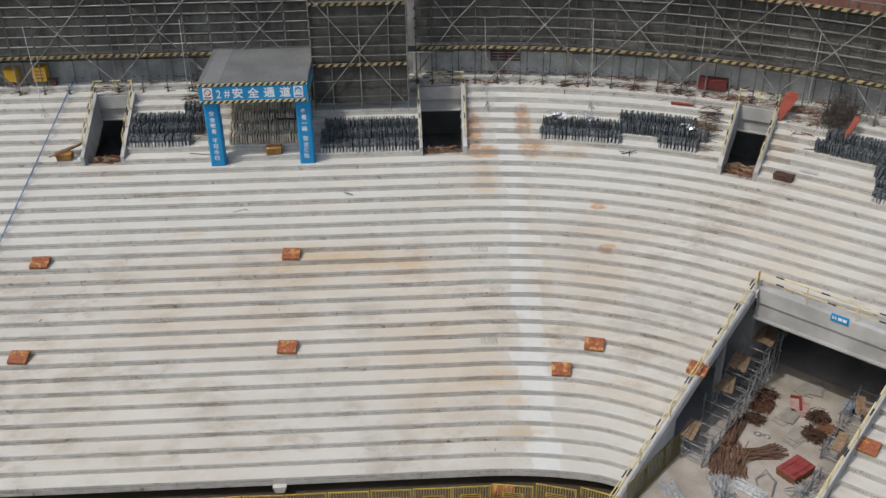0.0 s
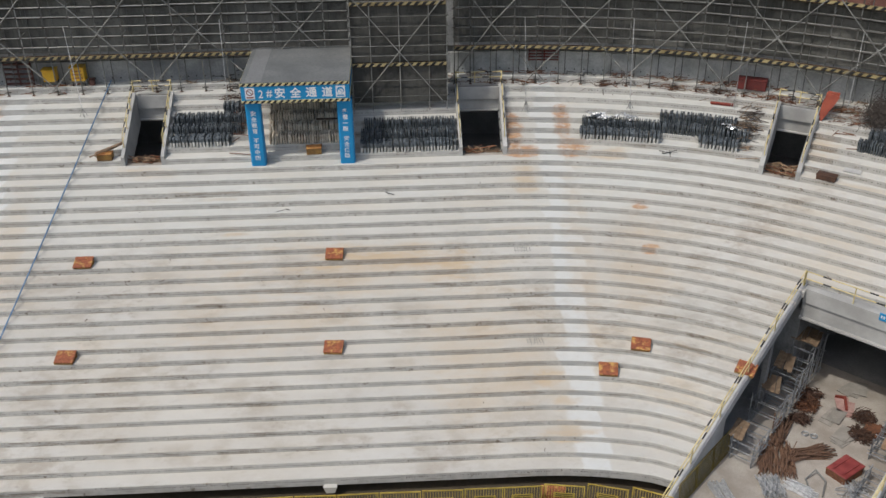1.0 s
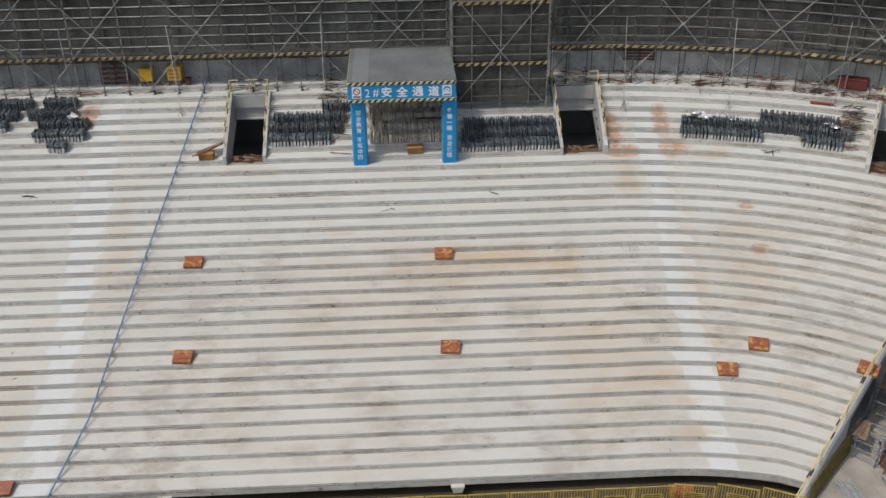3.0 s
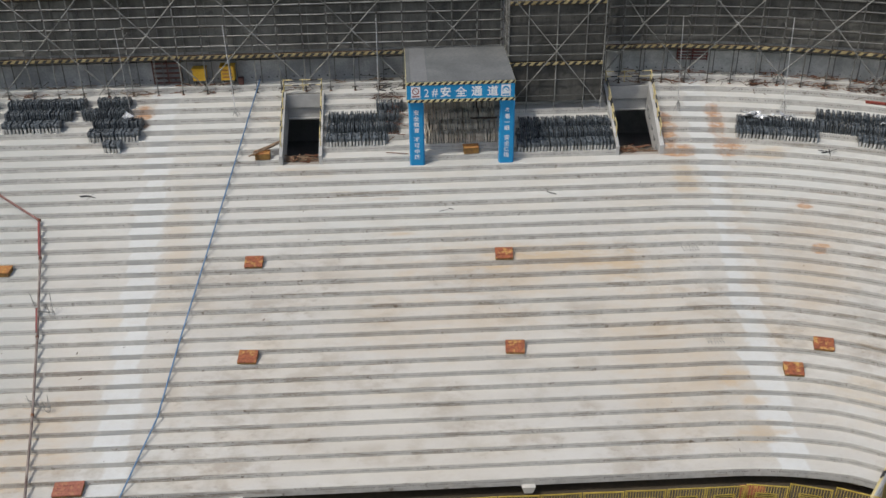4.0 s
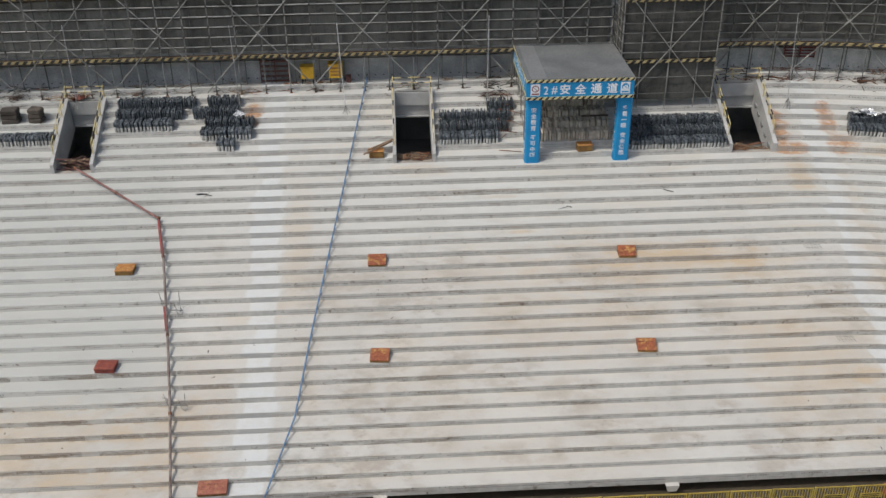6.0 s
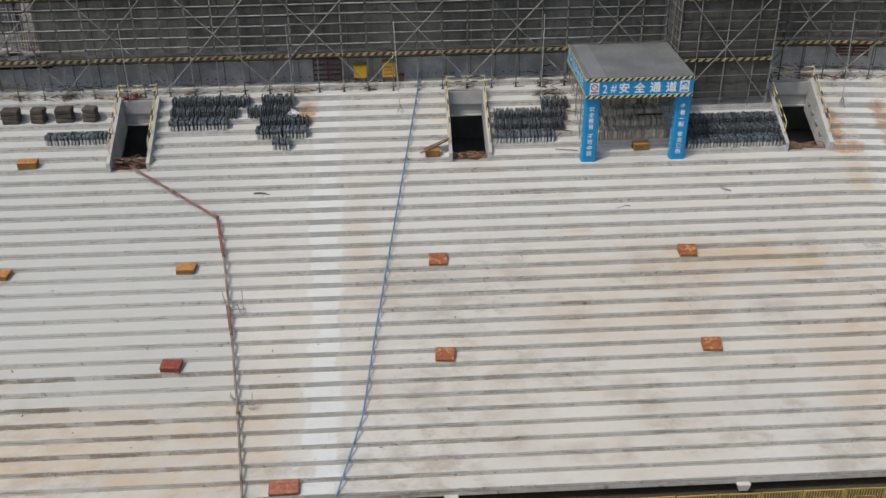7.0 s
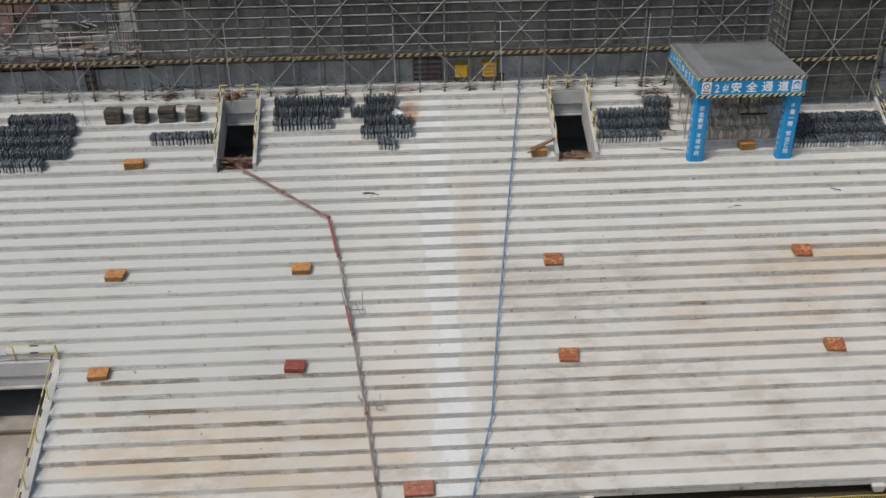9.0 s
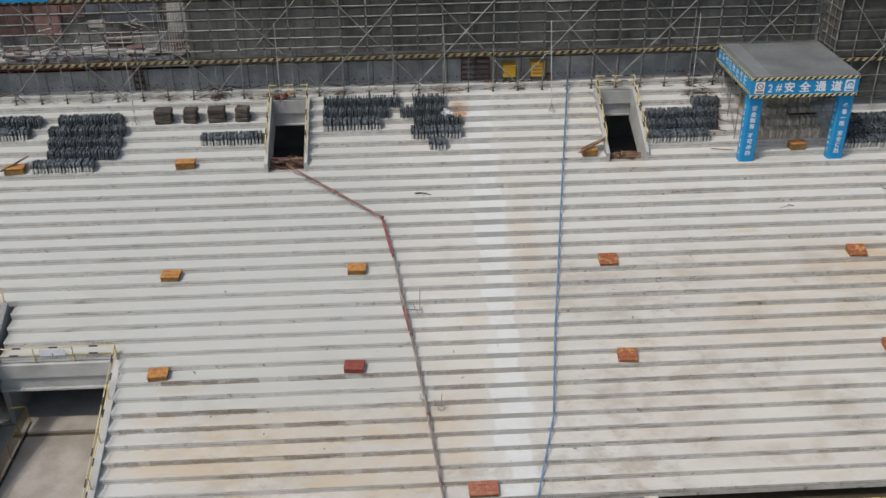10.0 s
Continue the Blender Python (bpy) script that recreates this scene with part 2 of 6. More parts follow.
# tan run-off and rust stains: middle and half widths
TAN = [(8.0, -6.0, 5.0, 0.8, 0.75), (3.2, -6.45, 2.2, 0.35, 0.9), (11.0, -6.7, 2.0, 0.9, 0.65), (-0.7, -4.3, 0.8, 0.3, 0.8), (5.0, -6.6, 8.0, 2.0, 0.5), (1.0, -9.8, 6.0, 2.0, 0.4), (-18.6, -15.0, 3.0, 2.6, 0.6), (32.3, -2.8, 1.3, 1.2, 0.6), (-25.5, -15.0, 6.0, 2.4, 0.5), (-30.0, -15.6, 2.5, 1.6, 0.5), (-21.5, -17.0, 4.0, 0.9, 0.5), (13.0, -11.5, 4.0, 5.0, 0.45),
       (16.4, -15.9, 1.7, 0.5, 0.9), (15.7, -13.0, 0.9, 0.7, 0.75), (16.5, -14.4, 0.9, 0.5, 0.7), (-12.9, -4.0, 0.9, 4.0, 0.38), (-12.4, -12.0, 1.2, 3.5, 0.25), (-17.0, -12.0, 2.0, 4.0, 0.16), (21.5, -8.0, 2.0, 4.5, 0.4), (-31.6, -13.4, 1.4, 0.5, 0.6), (-29.5, -14.1, 1.6, 0.5, 0.45),
       (-20.6, -14.7, 1.4, 0.6, 0.75), (-30.5, -11.9, 1.6, 0.35, 0.6), (-3.6, -2.0, 3.4, 0.35, 0.6), (20.9, -0.2, 1.4, 0.6, 0.6), (15.8, -1.3, 0.8, 1.6, 0.6), (-6.2, -0.1, 2.0, 0.7, 0.55), (18.3, -6.5, 0.9, 6.5, 0.35)]
SMUDGE = [(2.5, -15.6, 3.6, 1.2), (-1.5, -16.3, 3.5, 0.7), (-4.8, -12.6, 3.2, 2.2), (-7.0, -15.4, 2.6, 1.2), (0.8, -13.6, 2.4, 1.2), (-1.9, -8.8, 1.5, 1.2), (-2.7, -11.9, 2.4, 0.6), (-1.7, -12.8, 1.2, 0.6), (4.8, -15.6, 1.3, 0.6), (6.0, -15.9, 1.0, 0.5), (11.0, -15.5, 1.0, 0.4), (8.6, -12.1, 1.2, 0.5), (7.9, -14.4, 1.2, 0.6), (8.8, -9.6, 1.6, 1.4), (11.4, -7.5, 1.6, 0.7), (13.0, -8.2, 1.6, 0.6), (15.1, -9.2, 1.2, 0.6), (13.1, -10.5, 1.3, 0.6), (3.6, -7.2, 3.0, 0.9),
          (4.6, -9.1, 2.0, 1.0), (-2.6, -1.8, 4.0, 0.5), (16.4, -10.2, 1.2, 1.4), (24.0, 0.4, 2.2, 0.7), (-21.7, -13.5, 3.0, 1.5), (33.0, -1.9, 1.6, 1.0), (35.5, -1.8, 1.5, 1.2), (32.5, -3.7, 0.8, 1.0), (25.0, -1.5, 2.0, 1.0), (29.6, 1.8, 0.9, 0.9)]
RUST = [(15.9, 0.6, 1.0, 0.5), (15.4, 2.2, 0.7, 1.2), (18.95, 0.5, 0.9, 0.55), (18.5, 2.4, 0.5, 1.4), (22.0, -3.85, 0.45, 0.35), (22.1, -6.5, 0.5, 0.3), (-15.95, 4.0, 0.55, 0.9)]
# cast lengths with crusted risers, and how thick the crust is on each row
CRUST = [(27.9, 29.2, ((-5, 0.7), (-4, 0.8), (-3, 0.8), (-2, 0.5))), (-33.1, -31.95, ((17, 0.7), (18, 0.8), (20, 0.9))), (-31.45, -26.7, ((15, 1.0), (17, 0.95), (18, 0.9), (20, 0.85))), (-31.4, -30.1, ((16, 0.6),)), (-25.3, -22.5, ((15, 0.75), (18, 0.8), (19, 0.85), (20, 0.85), (21, 0.35))),
         (-21.7, -18.6, ((15, 0.7), (18, 0.6), (19, 0.7), (20, 0.75), (21, 0.6))), (-18.5, -13.4, ((15, 0.6), (18, 0.35))), (-18.2, -15.7, ((16, 0.75), (17, 0.4), (19, 0.45)))]
# lengths of riser without tie holes
SMOOTH = [(-26.7, -25.35), (-22.5, -21.65), (-15.9, -13.6), (-7.15, -5.45), (4.6, 5.35), (12.2, 13.6), (16.6, 18.4)]
M_TERRACE = terrace_material()
M_CONC = plain("grey_concrete", (0.355, 0.355, 0.343), (0.50, 0.50, 0.488), 0.6, 0.9, 0, 40.0, 0.15, 0.12)
M_CONC_D = plain("raw_concrete_wall", (0.20, 0.205, 0.205), (0.31, 0.31, 0.305), 0.5, 0.9, 0, 12.0, 0.3, 0.1)
M_WALL = plain("rear_wall_concrete", (0.27, 0.28, 0.285), (0.48, 0.485, 0.485), 0.7, 0.9, 0, 10.0, 0.3, 0.1)
M_WALL_L = plain("pale_wall_concrete", (0.36, 0.372, 0.362), (0.60, 0.61, 0.595), 0.9, 0.9, 0, 10.0, 0.3, 0.1)
M_FLOOR = plain("dusty_floor", (0.27, 0.24, 0.205), (0.40, 0.37, 0.33), 0.6, 0.92, 0, 28.0, 0.12, 0.05)
M_MUD = plain("brown_ground", (0.05, 0.039, 0.024), (0.088, 0.07, 0.046), 0.25, 0.95, 0, 5.0, 0.5, 0.05)
# concrete coloured darker, standing in for the dimness inside openings
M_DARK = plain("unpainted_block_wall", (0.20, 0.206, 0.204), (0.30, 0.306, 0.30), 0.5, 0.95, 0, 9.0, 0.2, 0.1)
M_UNDER = plain("earth_stained_wall", (0.27, 0.22, 0.14), (0.40, 0.33, 0.22), 0.8, 0.95, 0, 9.0, 0.2, 0.1)
M_BLUE = plain("blue_printed_sheet", (0.004, 0.225, 0.50), (0.006, 0.275, 0.58), 0.7, 0.62, 0, 30.0, 0.05, 0.08)
M_WHITE = plain("white_print", (0.72, 0.76, 0.80), (0.80, 0.82, 0.84), 2.0, 0.5, 0, 30.0, 0.03, 0.05)
M_FENCE = plain("dusty_fence_paint", (0.46, 0.33, 0.05), (0.60, 0.45, 0.10), 3.0, 0.55, 0, 40.0, 0.1, 0.2)
M_RAIL = plain("faded_yellow_tube", (0.60, 0.49, 0.21), (0.74, 0.63, 0.34), 3.0, 0.5, 0, 40.0, 0.1, 0.2)
M_PALE = plain("pale_yellow_stripe", (0.62, 0.55, 0.26), (0.74, 0.68, 0.40), 3.0, 0.55, 0, 40.0, 0.1, 0.15)
M_DULL = plain("dusty_yellow_stripe", (0.33, 0.26, 0.12), (0.48, 0.40, 0.21), 1.5, 0.7, 0, 40.0, 0.1, 0.25)
M_BLACK = plain("black_paint", (0.015, 0.015, 0.016), (0.03, 0.03, 0.03), 3.0, 0.55, 0, 40.0, 0.1, 0.2)
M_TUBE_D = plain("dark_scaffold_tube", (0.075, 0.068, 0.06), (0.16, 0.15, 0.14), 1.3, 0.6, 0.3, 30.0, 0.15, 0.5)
M_STEEL = plain("weathered_tube", (0.215, 0.217, 0.205), (0.415, 0.417, 0.395), 1.7, 0.55, 0.3, 30.0, 0.15, 0.45)
M_STEEL_D = plain("dull_ledger_tube", (0.125, 0.127, 0.118), (0.26, 0.262, 0.248), 1.7, 0.55, 0.3, 30.0, 0.15, 0.45)
M_BRACE = plain("grey_brace_tube", (0.19, 0.19, 0.175), (0.34, 0.342, 0.32), 1.7, 0.55, 0.2, 30.0, 0.15, 0.3)
M_POLE = plain("dull_standard_tube", (0.20, 0.202, 0.19), (0.40, 0.402, 0.38), 1.3, 0.6, 0.15, 30.0, 0.15, 0.45)
# copy of the tube colour darkened as shade for the inner row
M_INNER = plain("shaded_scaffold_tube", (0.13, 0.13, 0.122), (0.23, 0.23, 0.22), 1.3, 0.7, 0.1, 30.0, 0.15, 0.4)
M_TUBES = plain("new_zinc_tube", (0.36, 0.375, 0.39), (0.62, 0.63, 0.64), 6.0, 0.45, 0.3, 30.0, 0.1, 0.2)
M_GALV = plain("galvanised_tube", (0.55, 0.56, 0.57), (0.74, 0.75, 0.76), 3.0, 0.38, 0.5, 30.0, 0.1, 0.4)
M_RUST = plain("rusty_steel", (0.14, 0.055, 0.03), (0.27, 0.12, 0.06), 4.0, 0.85, 0.1, 50.0, 0.3, 0.45)
M_REDBR = plain("red_lead_paint", (0.17, 0.03, 0.022), (0.30, 0.06, 0.04), 3.0, 0.7, 0, 40.0, 0.15, 0.3)
M_RED = plain("bright_red_paint", (0.20, 0.028, 0.026), (0.30, 0.06, 0.055), 2.0, 0.6, 0, 40.0, 0.1, 0.2)
M_HEAP = plain("dark_rusty_offcuts", (0.06, 0.032, 0.022), (0.14, 0.075, 0.05), 3.0, 0.9, 0.1, 40.0, 0.3, 0.3)
M_WOOD = plain("old_timber", (0.20, 0.13, 0.08), (0.36, 0.25, 0.16), 5.0, 0.85, 0, 30.0, 0.3, 0.4)
# wide colour range: pale flecks stand in for highlights on the shells
M_SEAT = plain("dark_plastic", (0.028, 0.038, 0.047), (0.185, 0.21, 0.23), 8.0, 0.32, 0, 30.0, 0.1, 0.5)
M_ROPE = plain("blue_sleeve", (0.06, 0.15, 0.29), (0.15, 0.27, 0.43), 6.0, 0.7, 0, 40.0, 0.1, 0.2)

M_CRATE = plain("dark_boards", (0.05, 0.042, 0.034), (0.12, 0.10, 0.083), 2.0, 0.85, 0, 30.0, 0.2, 0.3)
M_YELBOX = plain("yellow_box_paint", (0.66, 0.38, 0.02), (0.80, 0.49, 0.05), 2.0, 0.5, 0, 40.0, 0.1, 0.1)
M_ORANGE = plain("orange_red_primer", (0.30, 0.06, 0.034), (0.42, 0.10, 0.058), 2.0, 0.65, 0, 40.0, 0.1, 0.15)
M_PIPE = plain("dull_red_pipe", (0.13, 0.05, 0.045), (0.31, 0.17, 0.15), 2.6, 0.7, 0.1, 40.0, 0.2, 0.2)
M_PIPE_D = plain("brown_grey_pipe", (0.12, 0.075, 0.062), (0.34, 0.29, 0.26), 2.2, 0.7, 0.1, 40.0, 0.2, 0.2)
M_BRUSH = plain("dusty_twigs", (0.06, 0.05, 0.043), (0.12, 0.10, 0.088), 4.0, 0.95, 0, 40.0, 0.2, 0.2)
M_WOOD_L = plain("light_plank", (0.19, 0.125, 0.075), (0.33, 0.235, 0.15), 4.0, 0.85, 0, 30.0, 0.2, 0.4)
M_RUSTWOOD = plain("rust_brown_bars", (0.13, 0.07, 0.045), (0.24, 0.14, 0.09), 5.0, 0.85, 0.1, 30.0, 0.3, 0.3)
M_REDRAG = plain("red_brown_sheeting", (0.16, 0.05, 0.035), (0.28, 0.10, 0.07), 4.0, 0.8, 0, 30.0, 0.2, 0.2)
M_RACK = plain("rusty_brown_frame", (0.085, 0.035, 0.03), (0.16, 0.075, 0.062), 3.0, 0.8, 0, 40.0, 0.15, 0.2)
M_PINK = plain("faded_red_sheet", (0.34, 0.19, 0.17), (0.44, 0.30, 0.27), 3.0, 0.8, 0, 30.0, 0.1, 0.2)
M_FLOOR_D = plain("grey_board", (0.25, 0.235, 0.21), (0.33, 0.31, 0.28), 3.0, 0.9, 0, 30.0, 0.2, 0.2)
# mesh yellow darkened to carry the deep shade at the wall
M_OLIVE = plain("grimy_yellow_mesh", (0.14, 0.11, 0.03), (0.26, 0.20, 0.06), 3.0, 0.7, 0, 40.0, 0.1, 0.2)
# yellow with the shade on the barriers mixed into its colour
M_YEL_D = plain("dirty_yellow_paint", (0.22, 0.16, 0.045), (0.34, 0.25, 0.08), 3.0, 0.6, 0, 40.0, 0.1, 0.2)
M_PALEB = plain("pale_sheet", (0.42, 0.40, 0.37), (0.58, 0.56, 0.53), 3.0, 0.8, 0, 30.0, 0.1, 0.3)


def cover_material(name, a, b, c):
    n = Nodes(name)
    p = n.pos()
    f = n.noise(p, 4.2, 5.0, 0.75)
    col = n.mix(n.ramp(f, 0.38, 0.62), a, b)
    col = n.mix(n.ramp(n.noise(p, 2.6, 4.0, 0.65), 0.52, 0.62, 0.0, 0.85), col, c)
    col = n.mix(n.ramp(n.noise(p, 11.0, 3.0, 0.6), 0.52, 0.68, 0.0, 0.6), col, tuple(v * 0.4 for v in a))
    n.bump(f, 0.3, 0.01)
    return n.done(col, 0.75)


M_COVER_SIDE = plain("dull_ochre_side", (0.20, 0.10, 0.03), (0.38, 0.22, 0.06), 4.0, 0.8, 0, 40.0, 0.2, 0.3)
M_COVER = cover_material("rust_orange_sheet", (0.20, 0.06, 0.03), (0.32, 0.10, 0.04), (0.50, 0.30, 0.09))
M_COVER_O = cover_material("orange_sheet", (0.38, 0.16, 0.05), (0.48, 0.25, 0.07), (0.27, 0.10, 0.04))
M_COVER_B = cover_material("brown_red_sheet", (0.25, 0.085, 0.055), (0.33, 0.125, 0.08), (0.36, 0.17, 0.09))
M_COVER_R = cover_material("dark_red_sheet", (0.20, 0.045, 0.03), (0.26, 0.07, 0.045), (0.17, 0.05, 0.04))


def net_material(name, k):
    n = Nodes(name)
    p = n.pos()
    a = n.noise(n.scaled(p, (0.7, 0.7, 0.22)), 1.0, 5.0, 0.65)
    col = n.mix(n.ramp(a, 0.3, 0.7), (0.10, 0.10, 0.09), (0.20, 0.197, 0.178))
    folds = n.noise(n.scaled(p, (5.0, 5.0, 0.5)), 1.0, 3.0, 0.6)
    col = n.mix(n.ramp(folds, 0.5, 0.8, 0.0, 0.3), col, (0.28, 0.27, 0.245))
    worn = n.noise(n.scaled(p, (1.6, 1.6, 2.4)), 1.0, 4.0, 0.7)
    col = n.mix(n.ramp(worn, 0.52, 0.70, 0.0, 0.55), col, (0.055, 0.058, 0.054))
    col = n.mix(n.ramp(worn, 0.30, 0.42, 0.4, 0.0), col, (0.27, 0.255, 0.235))
    rnd = n.add("ShaderNodeObjectInfo").outputs["Random"]
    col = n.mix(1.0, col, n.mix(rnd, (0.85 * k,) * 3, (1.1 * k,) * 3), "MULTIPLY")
    n.bump(folds, 0.5, 0.05)
    return n.done(col, 0.95)


M_NET = net_material("dust_net", 1.0)
M_NET_L = net_material("grey_net", 1.02)
M_NET_W = net_material("pale_net", 1.35)
# net copies dimmed in colour against the sun on bend and tower
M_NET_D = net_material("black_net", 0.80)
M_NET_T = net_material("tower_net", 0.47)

# ---- the shape of the bowl ----
Y0, D, Z0, RISE, BEND = -0.169, 0.76228, -0.20315, 0.36497, 0.00104
CX, CY, RU, TURNED = 13.5, -33.0, 27.0, radians(38)     # middle of the bend, unit radius of u, angle after which the bowl is straight again
TOP_ROW, LOW_ROW = -8, 23
GROUND = -9.0


def nose(k):
    return Y0 - D * k


def tread(k):
    return Z0 - RISE * k + BEND * k * k + (RISE - 2 * BEND * k) / 2


def place(off, u):
    """The point of the plan at u along the bowl; off: its y where the bowl is straight. Also the tangent's angle."""
    if u <= CX:
        return u, off, 0.0
    a = (u - CX) / RU
    on = max(0.0, a - TURNED) * RU
    a = min(a, TURNED)
    far = min(1.0, max(0.0, (a - radians(22)) / radians(16)))
    low = min(1.0, max(0.0, (-off - 8.0) / 9.5))
    r = off - CY + min(1.0, a / radians(12 + 12 * low)) ** (1 + 0.5 * low) * (0.055 - 0.030 * off) - 0.20 * far * far * (3 - 2 * far)
    return CX + r * math.sin(a) + on * math.cos(a), CY + r * math.cos(a) - on * math.sin(a), -a


# the wide passage in the bend: foot of its near wall, way in, and across
TD = Vector((0.6932, 0.7208, 0)).normalized()
TN = Vector((TD.y, -TD.x, 0))
TP = Vector((20.74, -19.49, 0))
T_WIDE, T_BACK = 7.35, 11.9


def in_passage(x, y, grow=0.12):
    q = Vector((x, y, 0)) - TP
    if -grow < q.dot(TN) < T_WIDE + grow and q.dot(TD) < T_BACK + grow:
        return True
    if -39.8 - grow < x < -33.8 + grow and y < -10.25 + grow:
        return True
    return x < -39.7 + grow and y < -7.4 + grow


VOMS = [(-27.2, -24.75), (-7.6, -5.1), (12.15, 14.7), (26.3, 28.12)]
VOM_BACK = -7


# ---- building helpers ----
def part(name, bm, material, parent=None, label="", smooth=False):
    """Links a bmesh as one mesh object, under parent if there is one."""
    me = bpy.data.meshes.new(name)
    bm.to_mesh(me)
    bm.free()
    me.materials.append(material)
    if smooth:
        me.polygons.foreach_set("use_smooth", [True] * len(me.polygons))
    ob = new(name, me)
    ob.parent = parent
    if label:
        ob["label"] = label
    return ob


def again(ob, parent, m, name=None):
    """One more object on ob's mesh, under parent."""
    o = new(name or ob.name.split(".")[0], ob.data)
    o.parent = parent
    o.matrix_basis = m
    return o


def thing(name, label, category, group="", kind="", m=None):
    e = new(name)
    e.empty_display_size = 0.3
    if m is not None:
        e.matrix_basis = m
    return tagged(e, label, category, group, kind)


def box(bm, x0, x1, y0, y1, z0, z1, bevel=0.0):
    vs = [bm.verts.new((x, y, z)) for x in (x0, x1) for y in (y0, y1) for z in (z0, z1)]
    fs = [bm.faces.new([vs[i] for i in f]) for f in ((0, 1, 3, 2), (4, 6, 7, 5), (0, 4, 5, 1), (2, 3, 7, 6), (0, 2, 6, 4), (1, 5, 7, 3))]
    if bevel:
        es = list({e for f in fs for e in f.edges})
        bmesh.ops.bevel(bm, geom=es, offset=bevel, segments=1, affect="EDGES", profile=0.5)
    return bm


def boxes(*rows, bevel=0.0):
    bm = bmesh.new()
    for r in rows:
        box(bm, *r, bevel=bevel)
    return bm


def tube(bm, p, q, r=0.024, n=6):
    p, q = Vector(p), Vector(q)
    m = (q - p).to_track_quat("Z", "Y").to_matrix()
    a, b = [], []
    for i in range(n):
        w = m @ Vector((r * math.cos(2 * math.pi * i / n), r * math.sin(2 * math.pi * i / n), 0))
        a.append(bm.verts.new(p + w))
        b.append(bm.verts.new(q + w))
    for i in range(n):
        bm.faces.new((a[i], a[(i + 1) % n], b[(i + 1) % n], b[i]))
    bm.faces.new(a[::-1])
    bm.faces.new(b)
    return bm


def line(pts, r, n=6):
    """One tube bent along several points."""
    bm = bmesh.new()
    pts = [Vector(p) for p in pts]
    pts = [p for i, p in enumerate(pts) if not i or (p - pts[i - 1]).length > 1e-4]
    rings = []
    for i, p in enumerate(pts):
        d = (pts[min(i + 1, len(pts) - 1)] - pts[max(i - 1, 0)])
        if d.length < 1e-4:
            d = pts[min(i + 1, len(pts) - 1)] - p
        side = d.cross(Vector((0.13, 0.05, 1.0))) if abs(d.normalized().z) < 0.95 else d.cross(Vector((0, 1, 0)))
        side.normalize()
        up = side.cross(d).normalized()
        rings.append([bm.verts.new(p + r * (math.cos(2 * math.pi * q / n) * side + math.sin(2 * math.pi * q / n) * up)) for q in range(n)])
    for a, c in zip(rings, rings[1:]):
        for q in range(n):
            bm.faces.new((a[q], a[(q + 1) % n], c[(q + 1) % n], c[q]))
    bm.faces.new(rings[0][::-1])
    bm.faces.new(rings[-1])
    bmesh.ops.recalc_face_normals(bm, faces=bm.faces)
    return bm


def prism(bm, outline, x0, x1, axis="x"):
    """A flat outline (pairs) pushed from x0 to x1 along an axis."""
    def at(s, p):
        return (s, p[0], p[1]) if axis == "x" else (p[0], s, p[1]) if axis == "y" else (p[0], p[1], s)
    a = [bm.verts.new(at(x0, p)) for p in outline]
    b = [bm.verts.new(at(x1, p)) for p in outline]
    n = len(outline)
    for i in range(n):
        bm.faces.new((a[i], a[(i + 1) % n], b[(i + 1) % n], b[i]))
    bm.faces.new(a[::-1])
    bm.faces.new(b)
    bmesh.ops.recalc_face_normals(bm, faces=bm.faces)
    return bm


# ---- ground ----
tagged(part("ground", boxes((-600, 600, -600, 600, GROUND - 0.3, GROUND)), M_MUD), "brown earth ground in front of the stand", "ground", "", "structure")

# ---- the terraces ----
stand = thing("terrace_stand", "pale precast concrete stadium terraces with dirty risers", "stand", "", "structure")


def runs_of(k):
    """Stretches of u in which row k stands."""
    cuts = [-46.0, -33.6, -14.7, 1.0, 16.5, 24.0, 34.0, 44.0, 54.0]
    off = (nose(k) + nose(k - 1)) / 2
    us = set(cuts)
    u = -46.0
    while u < CX:
        us.add(round(u, 3))
        u += 0.5 if u < -33 else 2.0
    u = CX
    while u < 54.0:
        us.add(round(u, 3))
        u += 0.2 if u > 24 else 0.4
    if VOM_BACK < k <= -1:
        for v in VOMS:
            us.update(v)
    us = sorted(us)
    out, cur = [], []
    for p, q in zip(us, us[1:]):
        mid = (p + q) / 2
        x, y, _ = place(off, mid)
        fx, fy, _ = place(nose(k), mid)
        f = Vector((fx, fy, 0)) - TP
        gone = in_passage(x, y) or (0.1 < f.dot(TN) < T_WIDE and T_BACK - 1.5 < f.dot(TD) < T_BACK + 0.2) or (VOM_BACK < k <= -1 and any(v[0] < mid < v[1] for v in VOMS))
        if gone:
            if cur:
                out.append(cur)
            cur = []
            continue
        if not cur:
            cur = [p]
        cur.append(q)
        if any(abs(q - c) < 1e-6 for c in cuts):
            out.append(cur)
            cur = []
    if cur:
        out.append(cur)
    return out


